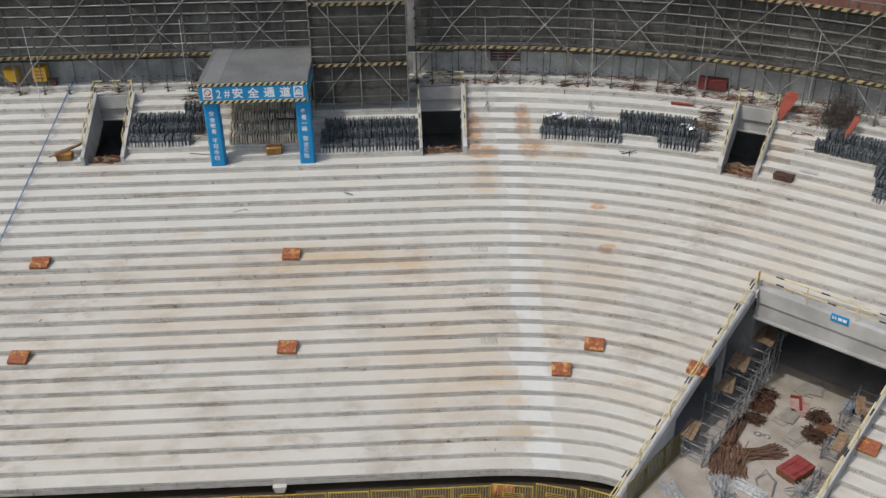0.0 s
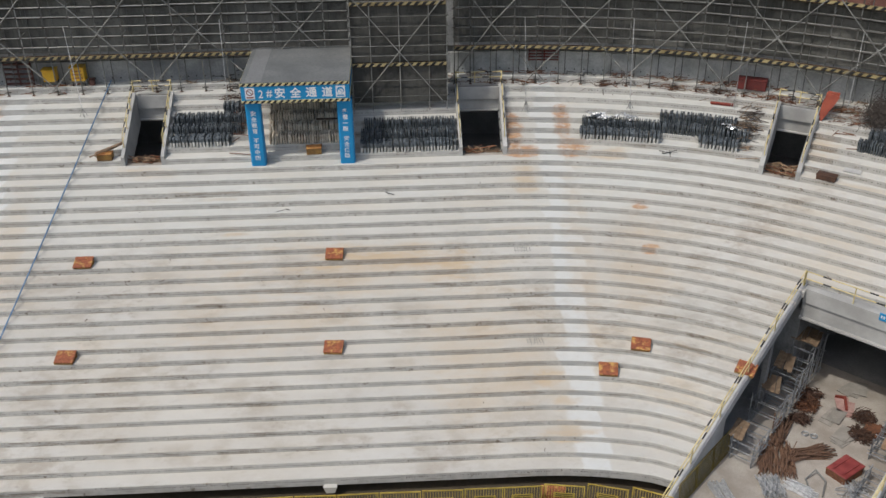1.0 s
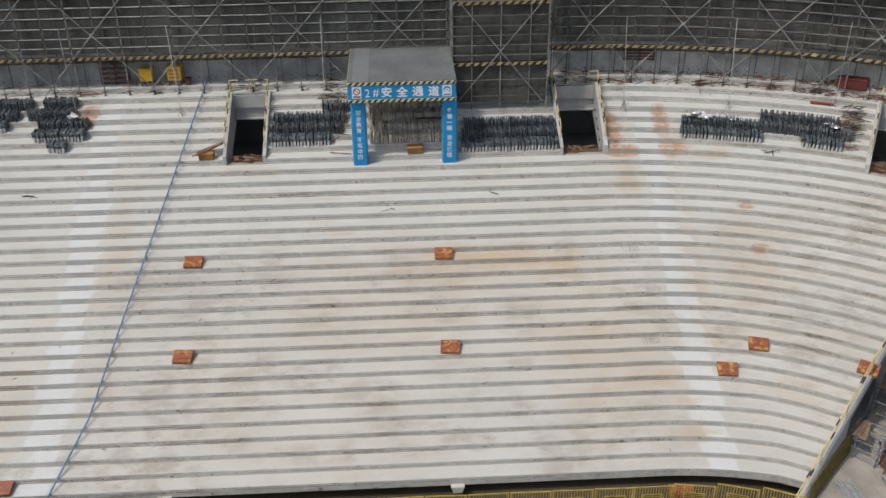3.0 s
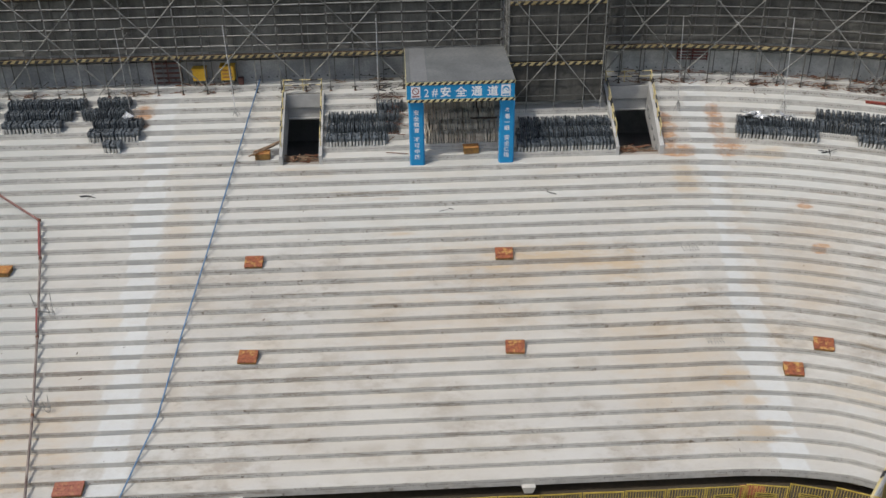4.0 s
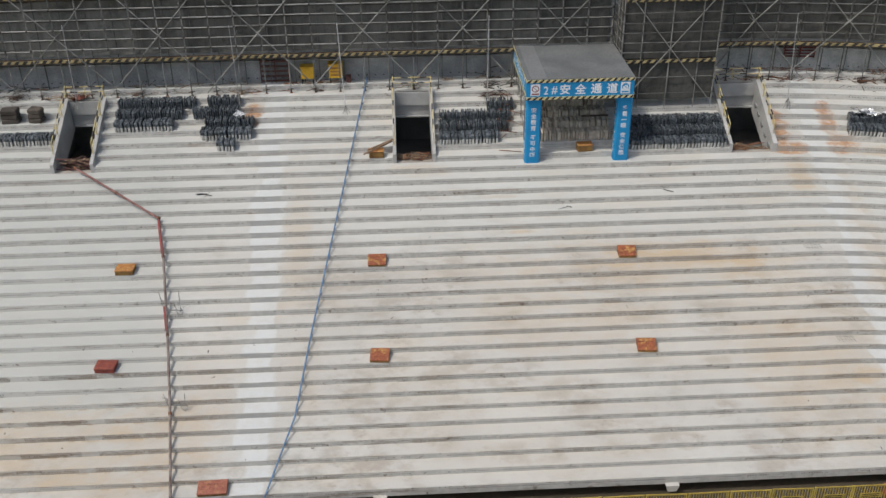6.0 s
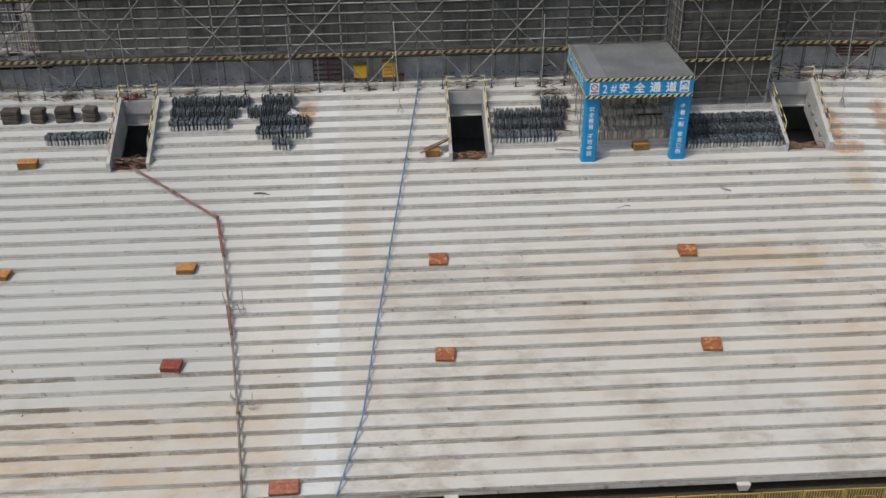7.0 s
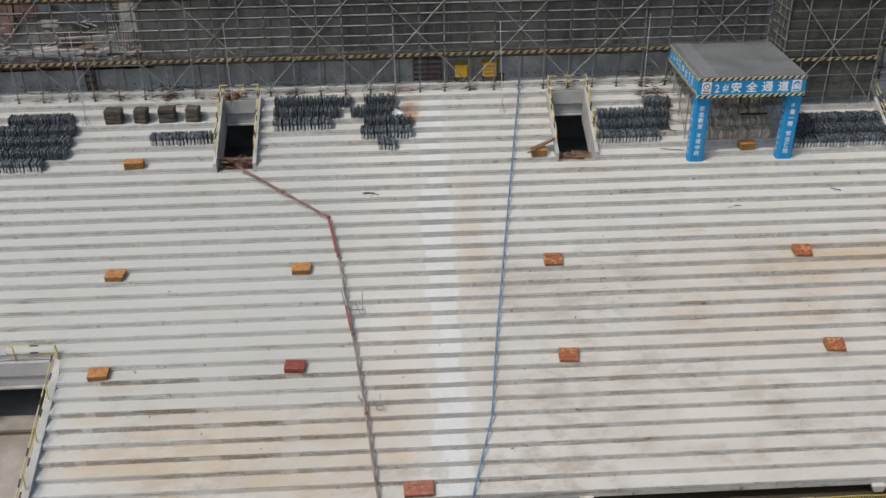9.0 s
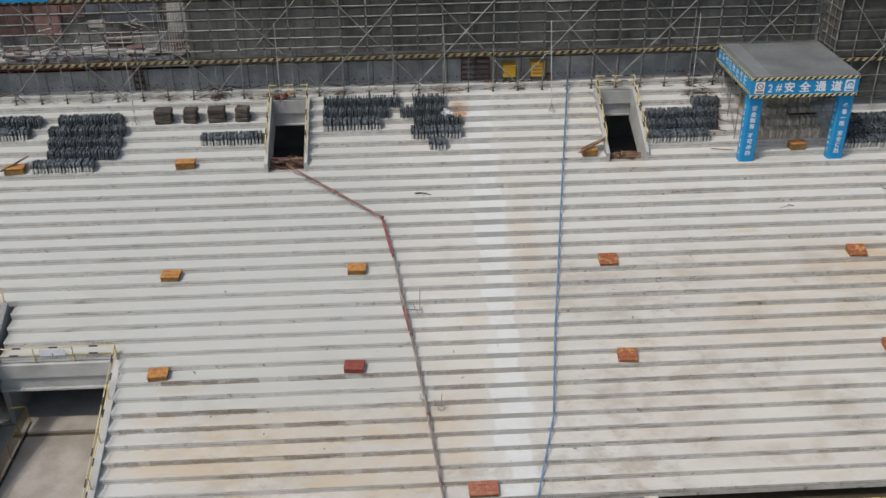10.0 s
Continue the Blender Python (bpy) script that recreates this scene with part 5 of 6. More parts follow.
# ---- boxes and steel by the rear wall ----
def site_box(u, off, z, w, d, h, body, label, open_side=False):
    e = thing("distribution_box", label, "site box", "", "", at_bowl(u, off, z))
    part("body", boxes((-w / 2, w / 2, -d / 2, d / 2, 0.35, 0.35 + h), bevel=0.02), body, e)
    part("lid", boxes((-w / 2 - 0.05, w / 2 + 0.05, -d / 2 - 0.08, d / 2 + 0.03, 0.352 + h, 0.40 + h), bevel=0.01), M_YELBOX, e)
    for x in (-w / 2 + 0.05, w / 2 - 0.05):
        for y in (-d / 2 + 0.05, d / 2 - 0.05):
            part("leg", tube(bmesh.new(), (x, y, 0), (x, y, 0.352), 0.025), M_BLACK, e)
    if open_side:
        for j in range(3):
            part("slot", boxes((-w / 2 + 0.1, w / 2 - 0.12, -d / 2 - 0.012, -d / 2 - 0.001, 0.5 + j * 0.22, 0.6 + j * 0.22)), M_COVER_O, e)


site_box(-12.68, 6.3, tread(-8), 0.76, 0.6, 0.72, M_YELBOX, "yellow electrical distribution box on legs")
site_box(-10.95, 6.3, tread(-8), 0.82, 0.6, 0.85, M_YELBOX, "yellow electrical distribution box with slotted door", True)


M_CHEST = plain("dark_red_paint", (0.10, 0.018, 0.016), (0.18, 0.035, 0.03), 3.0, 0.7, 0, 40.0, 0.15, 0.1)


def steel_rack(u, off, z, w, h, n, label, mat=M_RACK):
    e = thing("steel_rack", label, "steel frame", m=at_bowl(u, off, z))
    for j in range(n):
        part("bar", boxes((-w / 2, w / 2, -0.05, 0.05, 0.05 + j * h / n, 0.05 + j * h / n + h / n * 0.34)), mat, e)
    for x in (-w / 2, 0.0, w / 2 - 0.06):
        part("upright", boxes((x, x + 0.06, -0.06, 0.06, 0, h)), mat, e)


steel_rack(-14.7, 6.55, tread(-8), 1.75, 1.55, 5, "dark red steel frame leaning at the rear wall")
steel_rack(16.46, 6.55, 3.75, 1.9, 0.75, 4, "dark red steel frame hung at the rear wall", M_CHEST)
steel_rack(-35.0, 6.5, tread(-8), 0.6, 1.6, 4, "narrow dark brown steel frame at the rear wall", M_HEAP)




def slab_box(u, off, z, w, d, h, mat, label, name, tilt=(0, 0, 0)):
    e = thing(name, label, name.replace("_", " "), m=at_bowl(u, off, z) @ pose(0, 0, 0, *tilt))
    part("body", boxes((-w / 2, w / 2, -d / 2, d / 2, 0, h), bevel=min(0.03, h * 0.3)), mat, e)
    part("rim", boxes((-w / 2 - 0.02, w / 2 + 0.02, -d / 2 - 0.02, d / 2 + 0.02, h + 0.001, h + 0.03)), mat, e)


slab_box(25.2, 6.2, tread(-8), 1.65, 0.7, 0.6, M_CHEST, "dark red steel tool chest by the rear wall", "tool_chest")
slab_box(24.14, nose(-6) + 0.4, tread(-6), 1.3, 0.22, 0.1, M_REDBR, "short red steel beam on the terraces", "steel_beam")
slab_box(-10.2, nose(-8) + 0.3, tread(-8), 0.3, 0.3, 0.4, M_RACK, "small rusty steel stand by the rear wall", "steel_stand")
e = thing("steel_chute", "orange-red steel chute leaning by an entrance", "steel chute", m=at_bowl(28.14, nose(-6) + 0.35, tread(-6)) @ pose(0, 0, 0, -12, 12, 0) @ Matrix.Diagonal((0.95, 1.1, 1.18, 1)))
part("trough", prism(bmesh.new(), [(-0.12, 0.0), (0.14, 0.0), (0.52, 1.15), (0.46, 1.5), (-0.2, 1.42), (-0.24, 0.9)], -0.16, 0.16, "y"), M_ORANGE, e)
part("rim", boxes((-0.25, 0.54, -0.2, -0.161, 1.25, 1.36)), M_ORANGE, e)
slab_box(30.88, nose(-5) + 0.45, tread(-5) + 0.06, 0.32, 0.14, 1.55, M_ORANGE, "orange-red steel post leaning on the terraces", "steel_post", (-20, 16, 0))
slab_box(30.1, nose(-2) + 0.4, tread(-2), 0.9, 0.5, 0.04, M_CONC, "flat grey sheet lying on the terraces", "flat_sheet")

# ---- lines down the terraces ----
def on_rows(u, off, up):
    x, y, _ = place(off, u)
    return Vector((x, y, slope(off) + up))


e = thing("blue_rope", "blue rope pulled tight down over the terrace nosings", "rope")
way = [(-9.05, 6.3), (-10.20, 0.0), (-11.22, -5.7), (-12.0, -10.15), (-12.6, -14.2), (-13.8, -17.9)]
# pulled straight, it touches the nosings
for p, q in zip(way, way[1:]):
    part("rope", line([on_rows(*p, 0.075), on_rows(*q, 0.075)], 0.042, 6), M_ROPE, e)
e = thing("pump_pipe", "red-brown pump pipe run laid down over the terraces", "pipe")
way = [(-25.7, 0.35), (-20.55, -3.05), (-20.0, -5.4), (-19.2, -9.85), (-18.55, -13.9), (-18.0, -18.0)]
for i, (p, q) in enumerate(zip(way, way[1:])):
    a, b = on_rows(*p, 0.16), on_rows(*q, 0.16)
    part("pipe", line([a, b], 0.065, 8), M_PIPE if i < 2 else M_PIPE_D, e)
    n = max(1, int((b - a).length / 2.6))
    for j in range(n + 1):
        c = a.lerp(b, j / n)
        d = (b - a).normalized() * 0.07
        part("coupling", tube(bmesh.new(), c - d, c + d, 0.09, 8), M_RUST, e)
part("pipe_sleeve", line([on_rows(-19.55, -8.3, 0.16), on_rows(-19.28, -9.6, 0.16)], 0.075, 8), M_RED, e, "dull red pipe sleeve")
part("pipe_sleeve", line([on_rows(-20.53, -3.2, 0.16), on_rows(-20.08, -5.2, 0.16)], 0.075, 8), M_RED, e, "dull red pipe sleeve")
for u, off in ((-19.45, -8.45), (-18.62, -13.45)):
    h = thing("rebar_stand", "bent reinforcing bars tied to a short tube beside the pipe", "rebar", "bent bars by the pipe")
    b = on_rows(u, off, 0.12)
    part("cross_tube", tube(bmesh.new(), b, b + Vector((0.85, -0.1, 0.02)), 0.03), M_STEEL, h)
    for dx, dy, lean, top in ((-0.12, 0.1, -0.16, 1.15), (0.72, 0.0, 0.04, 1.2), (0.1, 0.15, -0.3, 0.6), (0.5, 0.1, -0.12, 0.5)):
        p = b + Vector((dx, dy, -0.12))
        part("bar", line([p, p + Vector((lean, 0.08, top * (1.0 if off > -10 else 0.6)))], 0.019, 5), M_STEEL, h)
    hook = [b + Vector((0.72 + 0.16 * math.sin(a), -0.16, -0.02 + 0.22 * math.cos(a))) for a in (0.2, 0.9, 1.6, 2.4, 3.1, 3.9, 4.7, 5.4)]
    part("bent_bar", line(hook, 0.016, 5), M_STEEL, h)
    for i in range(6):
        p = b + Vector((random.uniform(-0.2, 0.9), random.uniform(-0.2, 0.2), random.uniform(-0.05, 0.1)))
        q = p + Vector((random.uniform(-0.4, 0.4), random.uniform(-0.15, 0.2), random.uniform(0.02, 0.35)))
        part("tie_wire", line([p, q, q + Vector((random.uniform(-0.2, 0.2), 0.0, -random.uniform(0.05, 0.2)))], 0.01, 4), M_STEEL, h)


# ---- small litter ----
def litter(u, off, n, size, mat, label, name="scrap", long=4.0, thick=1.0):
    e = thing(name, label, "debris", "", "stuff")
    bm = bmesh.new()
    for i in range(n):
        uu, oo = u + random.gauss(0, size[0]), off + random.gauss(0, size[1])
        if oo < 5.3 and any(v[0] - 0.4 < uu < v[1] + 0.4 for v in VOMS):
            continue
        k = math.ceil((Y0 - oo) / D - 1e-6)
        c = Vector((*place(oo, uu)[:2], tread(k) + 0.03 + random.random() * size[2]))
        a = random.uniform(0, 6.28)
        l = random.uniform(0.15, 0.5) * long / 4
        d = Vector((math.cos(a), math.sin(a) * 0.6, random.uniform(-0.25, 0.25))) * l
        tube(bm, c - d, c + d, random.uniform(0.012, 0.03) * thick, 4)
    part("pieces", bm, mat, e)


for v in VOMS:
    u = (v[0] + v[1]) / 2
    for mat, n in ((M_RACK if u < -20 else M_RUST, 60 if u < -20 else 30), (M_WOOD_L if u > 20 else M_WOOD, 46)):
        e = thing("debris_heap", "heap of broken timber and rusty bars inside an entrance", "debris", "", "stuff")
        bm = bmesh.new()
        for i in range(n):
            c = Vector((*place(random.uniform(0.8, 2.6), random.uniform(v[0] + 0.35, v[1] - 0.35))[:2], 0))
            c.z = tread(0) - 0.42 * max(0, (c.y if u < CX else 1.5) - 0.9) + random.uniform(0.02, 0.75 if u < -20 else 0.4)
            a = random.uniform(0, 6.28)
            d = Vector((math.cos(a), 0.6 * math.sin(a), random.uniform(-0.3, 0.3))) * random.uniform(0.15, 0.5) * (1.4 if u > 20 else 1.0)
            tube(bm, c - d, c + d, random.uniform(0.015, 0.045), 4)
        part("pieces", bm, mat, e)
for u in range(-44, 14, 3):
    if not 5 < u < 12:
        litter(u + random.uniform(-1, 1), 6.1, random.randint(2, 9), (0.7, 0.2, 0.1), random.choice((M_RUST, M_WOOD, M_STEEL)), "scattered scrap along the top row")
for d in range(14, 42, 2):
    litter(d + 0.0, 6.0, random.randint(22, 40), (0.6, 0.35, 0.2), random.choice((M_RUST, M_WOOD, M_STEEL)), "scattered scrap and timber along the top row")
for u, off, n, mat in ((-6.6, 5.3, 20, M_RUST), (-26.6, 5.2, 22, M_RUST), (-27.3, 5.5, 40, M_WOOD), (-23.0, 5.9, 16, M_RUST), (-16.7, 5.6, 20, M_WOOD), (-33.5, 5.9, 30, M_WOOD), (-38.0, 5.8, 30, M_STEEL), (-1.6, 4.8, 30, M_HEAP), (-30.5, 5.7, 40, M_HEAP), (23.7, 5.7, 50, M_HEAP), (26.6, 5.4, 60, M_RUST), (28.6, 5.5, 50, M_WOOD), (29.3, 5.2, 50, M_RUST), (14.5, 5.2, 40, M_HEAP), (19.0, 5.6, 40, M_HEAP), (22.0, 5.7, 40, M_RUST)):
    litter(u, off, n, (0.5, 0.3, 0.3), mat, "rusty scrap and timber offcuts along the top row", long=4.5, thick=0.75)
rag = thing("red_rag", "crumpled red-brown sheeting on the top row", "sheeting")
for u, off in ((-26.55, 5.35), (-26.2, 5.6)):
    bm = bmesh.new()
    bmesh.ops.create_grid(bm, x_segments=7, y_segments=6, size=0.3)
    for v in bm.verts:
        v.co = Vector((v.co.x, v.co.y * 0.8, 0.16 + 0.3 * noise.noise(v.co * 4 + Vector((u * 3, 0, 0)))))
    c = part("sheet", bm, M_REDRAG, rag)
    c.matrix_basis = at_bowl(u, off, tread(math.ceil((Y0 - off) / D - 1e-6)), 30)
litter(-30.0, 6.0, 30, (1.2, 0.25, 0.2), M_BLACK, "dark tangle of wire along the top row")
litter(25.4, 3.4, 60, (0.25, 0.9, 0.4), M_BRUSH, "dusty brushwood beside an entrance", long=6.0)
litter(25.45, 3.2, 60, (0.22, 0.9, 0.3), M_WOOD, "broken brushwood beside an entrance", long=7.0)
litter(29.3, 4.4, 16, (0.5, 0.7, 0.1), M_RUST, "rusty scrap beside an entrance")
litter(-0.75, 2.9, 26, (0.28, 0.9, 0.5), M_RUST, "tangled rusty bars beside the shelter", long=6.0)
litter(-1.3, 5.6, 26, (0.5, 0.4, 0.4), M_BLACK, "dark tangle of nets beside the shelter")
for u, off, n in ((-18.35, -1.3, 5), (13.2, -4.6, 3), (14.0, -4.2, 3), (8.1, -1.9, 2), (2.0, -3.0, 2), (22.3, 0.95, 6)):
    litter(u, off, n, (0.18, 0.12, 0.05), M_BLACK, "dark scraps lying on the terraces")
specks = thing("scattered_scraps", "tiny scraps and stones scattered over the terraces", "debris", "", "stuff")
bm = bmesh.new()
for i in range(34):
    u, off = random.uniform(-33, 24), random.uniform(-17, 4)
    x, y, _ = place(off, u)
    if in_passage(x, y, 0.5) or (off > -0.3 and any(v[0] - 0.5 < u < v[1] + 0.5 for v in VOMS)):
        continue
    k = math.ceil((Y0 - off) / D - 1e-6)
    w = random.uniform(0.01, 0.028)
    c = Vector((x, y, tread(k) + w * 0.5))
    a = random.uniform(0, 6.28)
    d = Vector((math.cos(a), math.sin(a), 0)) * random.uniform(0.02, 0.12)
    tube(bm, c - d, c + d, w, 4)
part("pieces", bm, M_HEAP, specks)
dust = thing("dark_brush_heap", "heap of dusty dark brushwood on the terraces", "debris", "", "stuff")
bm = bmesh.new()
for i in range(1500):
    off = random.gauss(5.3, 0.42)
    c = Vector((*place(off, 30.4 + random.gauss(0, 0.34))[:2], 0))
    c.z = slope(off) + abs(random.gauss(0, 0.5))
    d = Vector((random.gauss(0, 1), random.gauss(0, 1), random.gauss(0, 1))).normalized() * random.uniform(0.08, 0.24)
    tube(bm, c - d, c + d, 0.013, 3)
part("twigs", bm, M_BRUSH, dust)
board = thing("board", "dark timber board lying across the seats under the shelter", "board")
part("plank", boxes((3.7, 5.28, 2.62, 2.78, tread(-3) + 0.6, tread(-3) + 0.66), bevel=0.01), M_WOOD_D, board)

for u, off in ((15.2, nose(8) + 0.4), (15.72, nose(15) + 0.4)):
    e = thing("wire_mat", "small scrap of dark wire mat lying on the terraces", "wire mat", "scraps of wire mat", m=at_bowl(u, off, tread(round((Y0 - off) / D + 0.5)), random.uniform(-8, 8)))
    for i in range(6):
        part("wire", tube(bmesh.new(), (-0.4 + i * 0.16, -0.3 + random.uniform(0, 0.1), 0.03), (-0.4 + i * 0.16 + random.uniform(-0.08, 0.08), 0.32, 0.03), 0.012, 4), M_STEEL, e)
    for i in range(2):
        part("cross_wire", tube(bmesh.new(), (-0.45, -0.1 + i * 0.3, 0.045), (0.45, -0.12 + i * 0.3, 0.045), 0.006, 4), M_STEEL, e)

# ---- yellow barriers before the lowest row ----
def barrier():
    e = thing("barrier", "yellow steel mesh barrier panel standing before the stand", "barrier", "yellow barriers before the stand")
    w, h = 1.86, 1.22
    for x in (-w / 2, w / 2 - 0.05):
        part("post", boxes((x, x + 0.05, -0.025, 0.025, 0, h)), M_FENCE, e)
    for z in (0.12, h - 0.05):
        part("rail", boxes((-w / 2 + 0.05, w / 2 - 0.05, -0.02, 0.02, z, z + 0.05)), M_FENCE, e)
    n = 14
    for i in range(n):
        x = -w / 2 + 0.11 + i * (w - 0.22) / (n - 1)
        part("bar", boxes((x - 0.011, x + 0.011, -0.012, 0.012, 0.17, h - 0.05)), M_FENCE, e)
    pl = part("plate", boxes((-0.5, 0.5, -0.035, -0.026, 0.5, 0.78)), M_FENCE, e, "yellow sign plate")
    for z in (0.56, 0.67):
        part("mark", boxes((-0.4, 0.4, -0.04, -0.036, z, z + 0.045)), M_BLACK, pl)
    for x in (-w / 2 + 0.02, w / 2 - 0.02):
        part("foot", boxes((x - 0.05, x + 0.05, -0.2, 0.2, 0, 0.03)), M_FENCE, e)
    return e


first = None
u = -15.0
FENCE = -18.95
while u < 28.0:
    m = at_bowl(u, FENCE, GROUND, random.uniform(-1.5, 1.5))
    if first is None:
        first = barrier()
        first.matrix_basis = m
    else:
        copy_thing(first, m)
    u += 1.93 if u < CX - 0.9 else 1.93 * RU / (FENCE - CY)
for u, w in ((16.75, 1.1),):
    c = thing("orange_box", "orange rust-stained box behind the barriers", "box", m=at_bowl(u, -18.55, GROUND))
    part("body", boxes((-w / 2, w / 2, -0.3, 0.3, 0, 0.5), bevel=0.03), M_COVER, c)
    part("lid", boxes((-w / 2 - 0.03, w / 2 + 0.03, -0.33, 0.33, 0.503, 0.56), bevel=0.01), M_COVER, c)
for x in (-22.1, -8.6, 4.9):
    sp = thing("drain_spout", "short pale concrete drain spout under the lowest row", "spout", "drain spouts", m=pose(x, nose(23) - 0.12, tread(23) - 0.62))
    part("spout", prism(bmesh.new(), [(-0.32, 0.22), (0.32, 0.22), (0.2, -0.12), (-0.2, -0.12)], -0.12, 0.2, "y"), M_TERRACE, sp)

# ---- stores and rubbish on the passage floor ----
def tpose(a, w, z, turn=0.0):
    q = tp(a, w, z)
    return pose(q.x, q.y, q.z, 0, 0, math.degrees(math.atan2(TD.y, TD.x)) + turn)


F = GROUND + 0.02
M_SHORE = plain("dull_zinc_tube", (0.20, 0.215, 0.235), (0.42, 0.435, 0.45), 4.0, 0.5, 0.3, 30.0, 0.1, 0.4)


def shoring(a0, a1, w0, w1, h, label, planks=()):
    e = thing("shoring_frame", label, "scaffold", "shoring in the passage")
    n = max(3, int((a1 - a0) / 0.7) + 1)
    for i in range(n):
        a = a0 + (a1 - a0) * i / (n - 1)
        for w in (w0, w1):
            part("standard", tube(bmesh.new(), tp(a, w, F), tp(a + random.uniform(-0.05, 0.05), w, F + h + random.uniform(-0.1, 0.35)), 0.03), M_SHORE, e)
        for z in (0.35, h * 0.55, h - 0.12):
            part("transom", tube(bmesh.new(), tp(a, w0 - 0.15, F + z), tp(a, w1 + 0.15, F + z), 0.026), M_SHORE, e)
    for z in (0.3, h * 0.5, h - 0.05):
        for w in (w0, w1):
            part("ledger", tube(bmesh.new(), tp(a0 - 0.15, w, F + z), tp(a1 + 0.15, w, F + z), 0.026), M_SHORE, e)
    for i in range(n - 1):
        a = a0 + (a1 - a0) * i / (n - 1)
        part("brace", tube(bmesh.new(), tp(a, w1, F + 0.2), tp(a + (a1 - a0) / (n - 1), w1, F + h - 0.2), 0.022), M_SHORE, e)
    for a, w, turn, m, cnt in planks:
        for j in range(cnt):
            p = part("plank", boxes((-0.75, 0.75, -0.11, 0.11, 0, 0.05), bevel=0.005), m, e, "timber plank")
            p.matrix_basis = tpose(a + random.uniform(-0.06, 0.06), w - 0.12 * cnt + j * 0.24, F + h + 0.02 + random.uniform(0, 0.05), turn + random.uniform(-2.5, 2.5))


PL = M_WOOD_L
SHORE = "galvanised shoring frames with planks along the wall"
shoring(11.9, 14.2, 0.0, 1.0, 2.75, SHORE, ((13.1, 0.45, 8, PL, 6),))
shoring(9.9, 11.6, -0.1, 1.2, 2.25, SHORE, ((10.8, 0.3, 12, PL, 4),))
shoring(7.6, 9.6, -0.05, 1.3, 1.75, SHORE, ((9.3, 0.3, 18, PL, 4),))
shoring(4.7, 6.4, 0.4, 1.5, 1.3, "low galvanised frame with planks by the wall", ((5.4, 0.5, 8, PL, 3),))
shoring(11.2, 13.8, 5.5, 6.7, 1.5, "low galvanised frames along the passage wall", ((12.3, 6.2, 20, M_WOOD, 2),))
shoring(9.0, 10.8, 5.6, 6.6, 1.0, "low galvanised frames along the passage wall", ((9.6, 6.3, 5, M_WOOD, 2),))
shoring(5.6, 7.6, 6.1, 6.9, 0.9, "low galvanised frames along the passage wall")
for a in (0.9, 2.6, 4.3):
    e = thing("mesh_panel", "darkened yellow mesh barrier leaning at the passage wall", "barrier", "yellow barriers in the passage", m=tpose(a, 0.16, F, 0))
    part("frame", line([(-0.8, 0, 0), (-0.8, 0.1, 1.35), (0.8, 0.1, 1.35), (0.8, 0, 0), (-0.8, 0, 0.03)], 0.035, 5), M_OLIVE, e)
    for i in range(12):
        part("bar", tube(bmesh.new(), (-0.72 + i * 0.13, 0.005, 0.03), (-0.72 + i * 0.13, 0.1, 1.35), 0.02, 4), M_OLIVE, e)


def heap(a, w, n, la, lw, lh, ln, r, mat, turn, spread, label, name, bendy=0.0):
    """Many bars of one kind thrown or laid together."""
    e = thing(name, label, "bars", "", "stuff", tpose(a, w, F, turn))
    bm = bmesh.new()
    for i in range(n):
        c = Vector((random.uniform(-la, la), random.uniform(-lw, lw), abs(random.gauss(0, lh)) * 0.7 + r))
        t = radians(random.gauss(0, spread))
        d = Vector((math.cos(t), math.sin(t), random.uniform(-0.06, 0.06))) * ln / 2 * random.uniform(0.75, 1.05)
        if bendy:
            m = c + Vector((random.uniform(-bendy, bendy), random.uniform(-bendy, bendy), bendy * 0.5))
            tube(bm, c - d, m, r, 4)
            tube(bm, m, c + d, r, 4)
        else:
            tube(bm, c - d, c + d, r, 5)
    part("bars", bm, mat, e)
    return e


heap(6.0, 2.25, 90, 0.35, 0.8, 0.22, 2.1, 0.026, M_RUSTWOOD, 25, 7, "fanned bundle of rusty brown bars on the floor", "bar_bundle")
heap(8.0, 1.5, 30, 0.2, 0.35, 0.22, 2.4, 0.04, M_RUSTWOOD, 10, 8, "rusty brown bars leaning over the bundle", "bar_bundle")
heap(7.4, 3.2, 44, 0.4, 0.35, 0.14, 2.2, 0.03, M_RUSTWOOD, -38, 10, "rusty brown bars strewn across the floor", "bar_bundle")
heap(11.7, 1.45, 170, 0.55, 0.5, 0.22, 0.55, 0.02, M_HEAP, 0, 80, "tangled heap of rusty steel offcuts", "steel_heap", 0.12)
heap(10.9, 1.7, 150, 0.5, 0.45, 0.22, 0.55, 0.02, M_RUST, 0, 80, "tangled heap of rusty steel offcuts", "steel_heap", 0.12)
heap(9.65, 1.85, 110, 0.35, 0.4, 0.22, 0.55, 0.02, M_HEAP, 0, 80, "tangled heap of rusty steel offcuts", "steel_heap", 0.12)
heap(11.9, 4.35, 130, 0.45, 0.45, 0.22, 0.55, 0.02, M_HEAP, 0, 80, "tangled heap of rusty steel offcuts", "steel_heap", 0.12)
heap(10.4, 4.75, 150, 0.45, 0.5, 0.22, 0.55, 0.02, M_HEAP, 0, 80, "tangled heap of rusty steel offcuts", "steel_heap", 0.12)
heap(2.15, 1.35, 46, 0.15, 0.4, 0.16, 1.6, 0.032, M_TUBES, 52, 5, "bundle of galvanised tubes on the floor", "tube_bundle")
heap(4.0, 2.8, 70, 0.25, 0.45, 0.24, 1.25, 0.032, M_TUBES, 40, 14, "bundle of galvanised tubes on the floor", "tube_bundle")
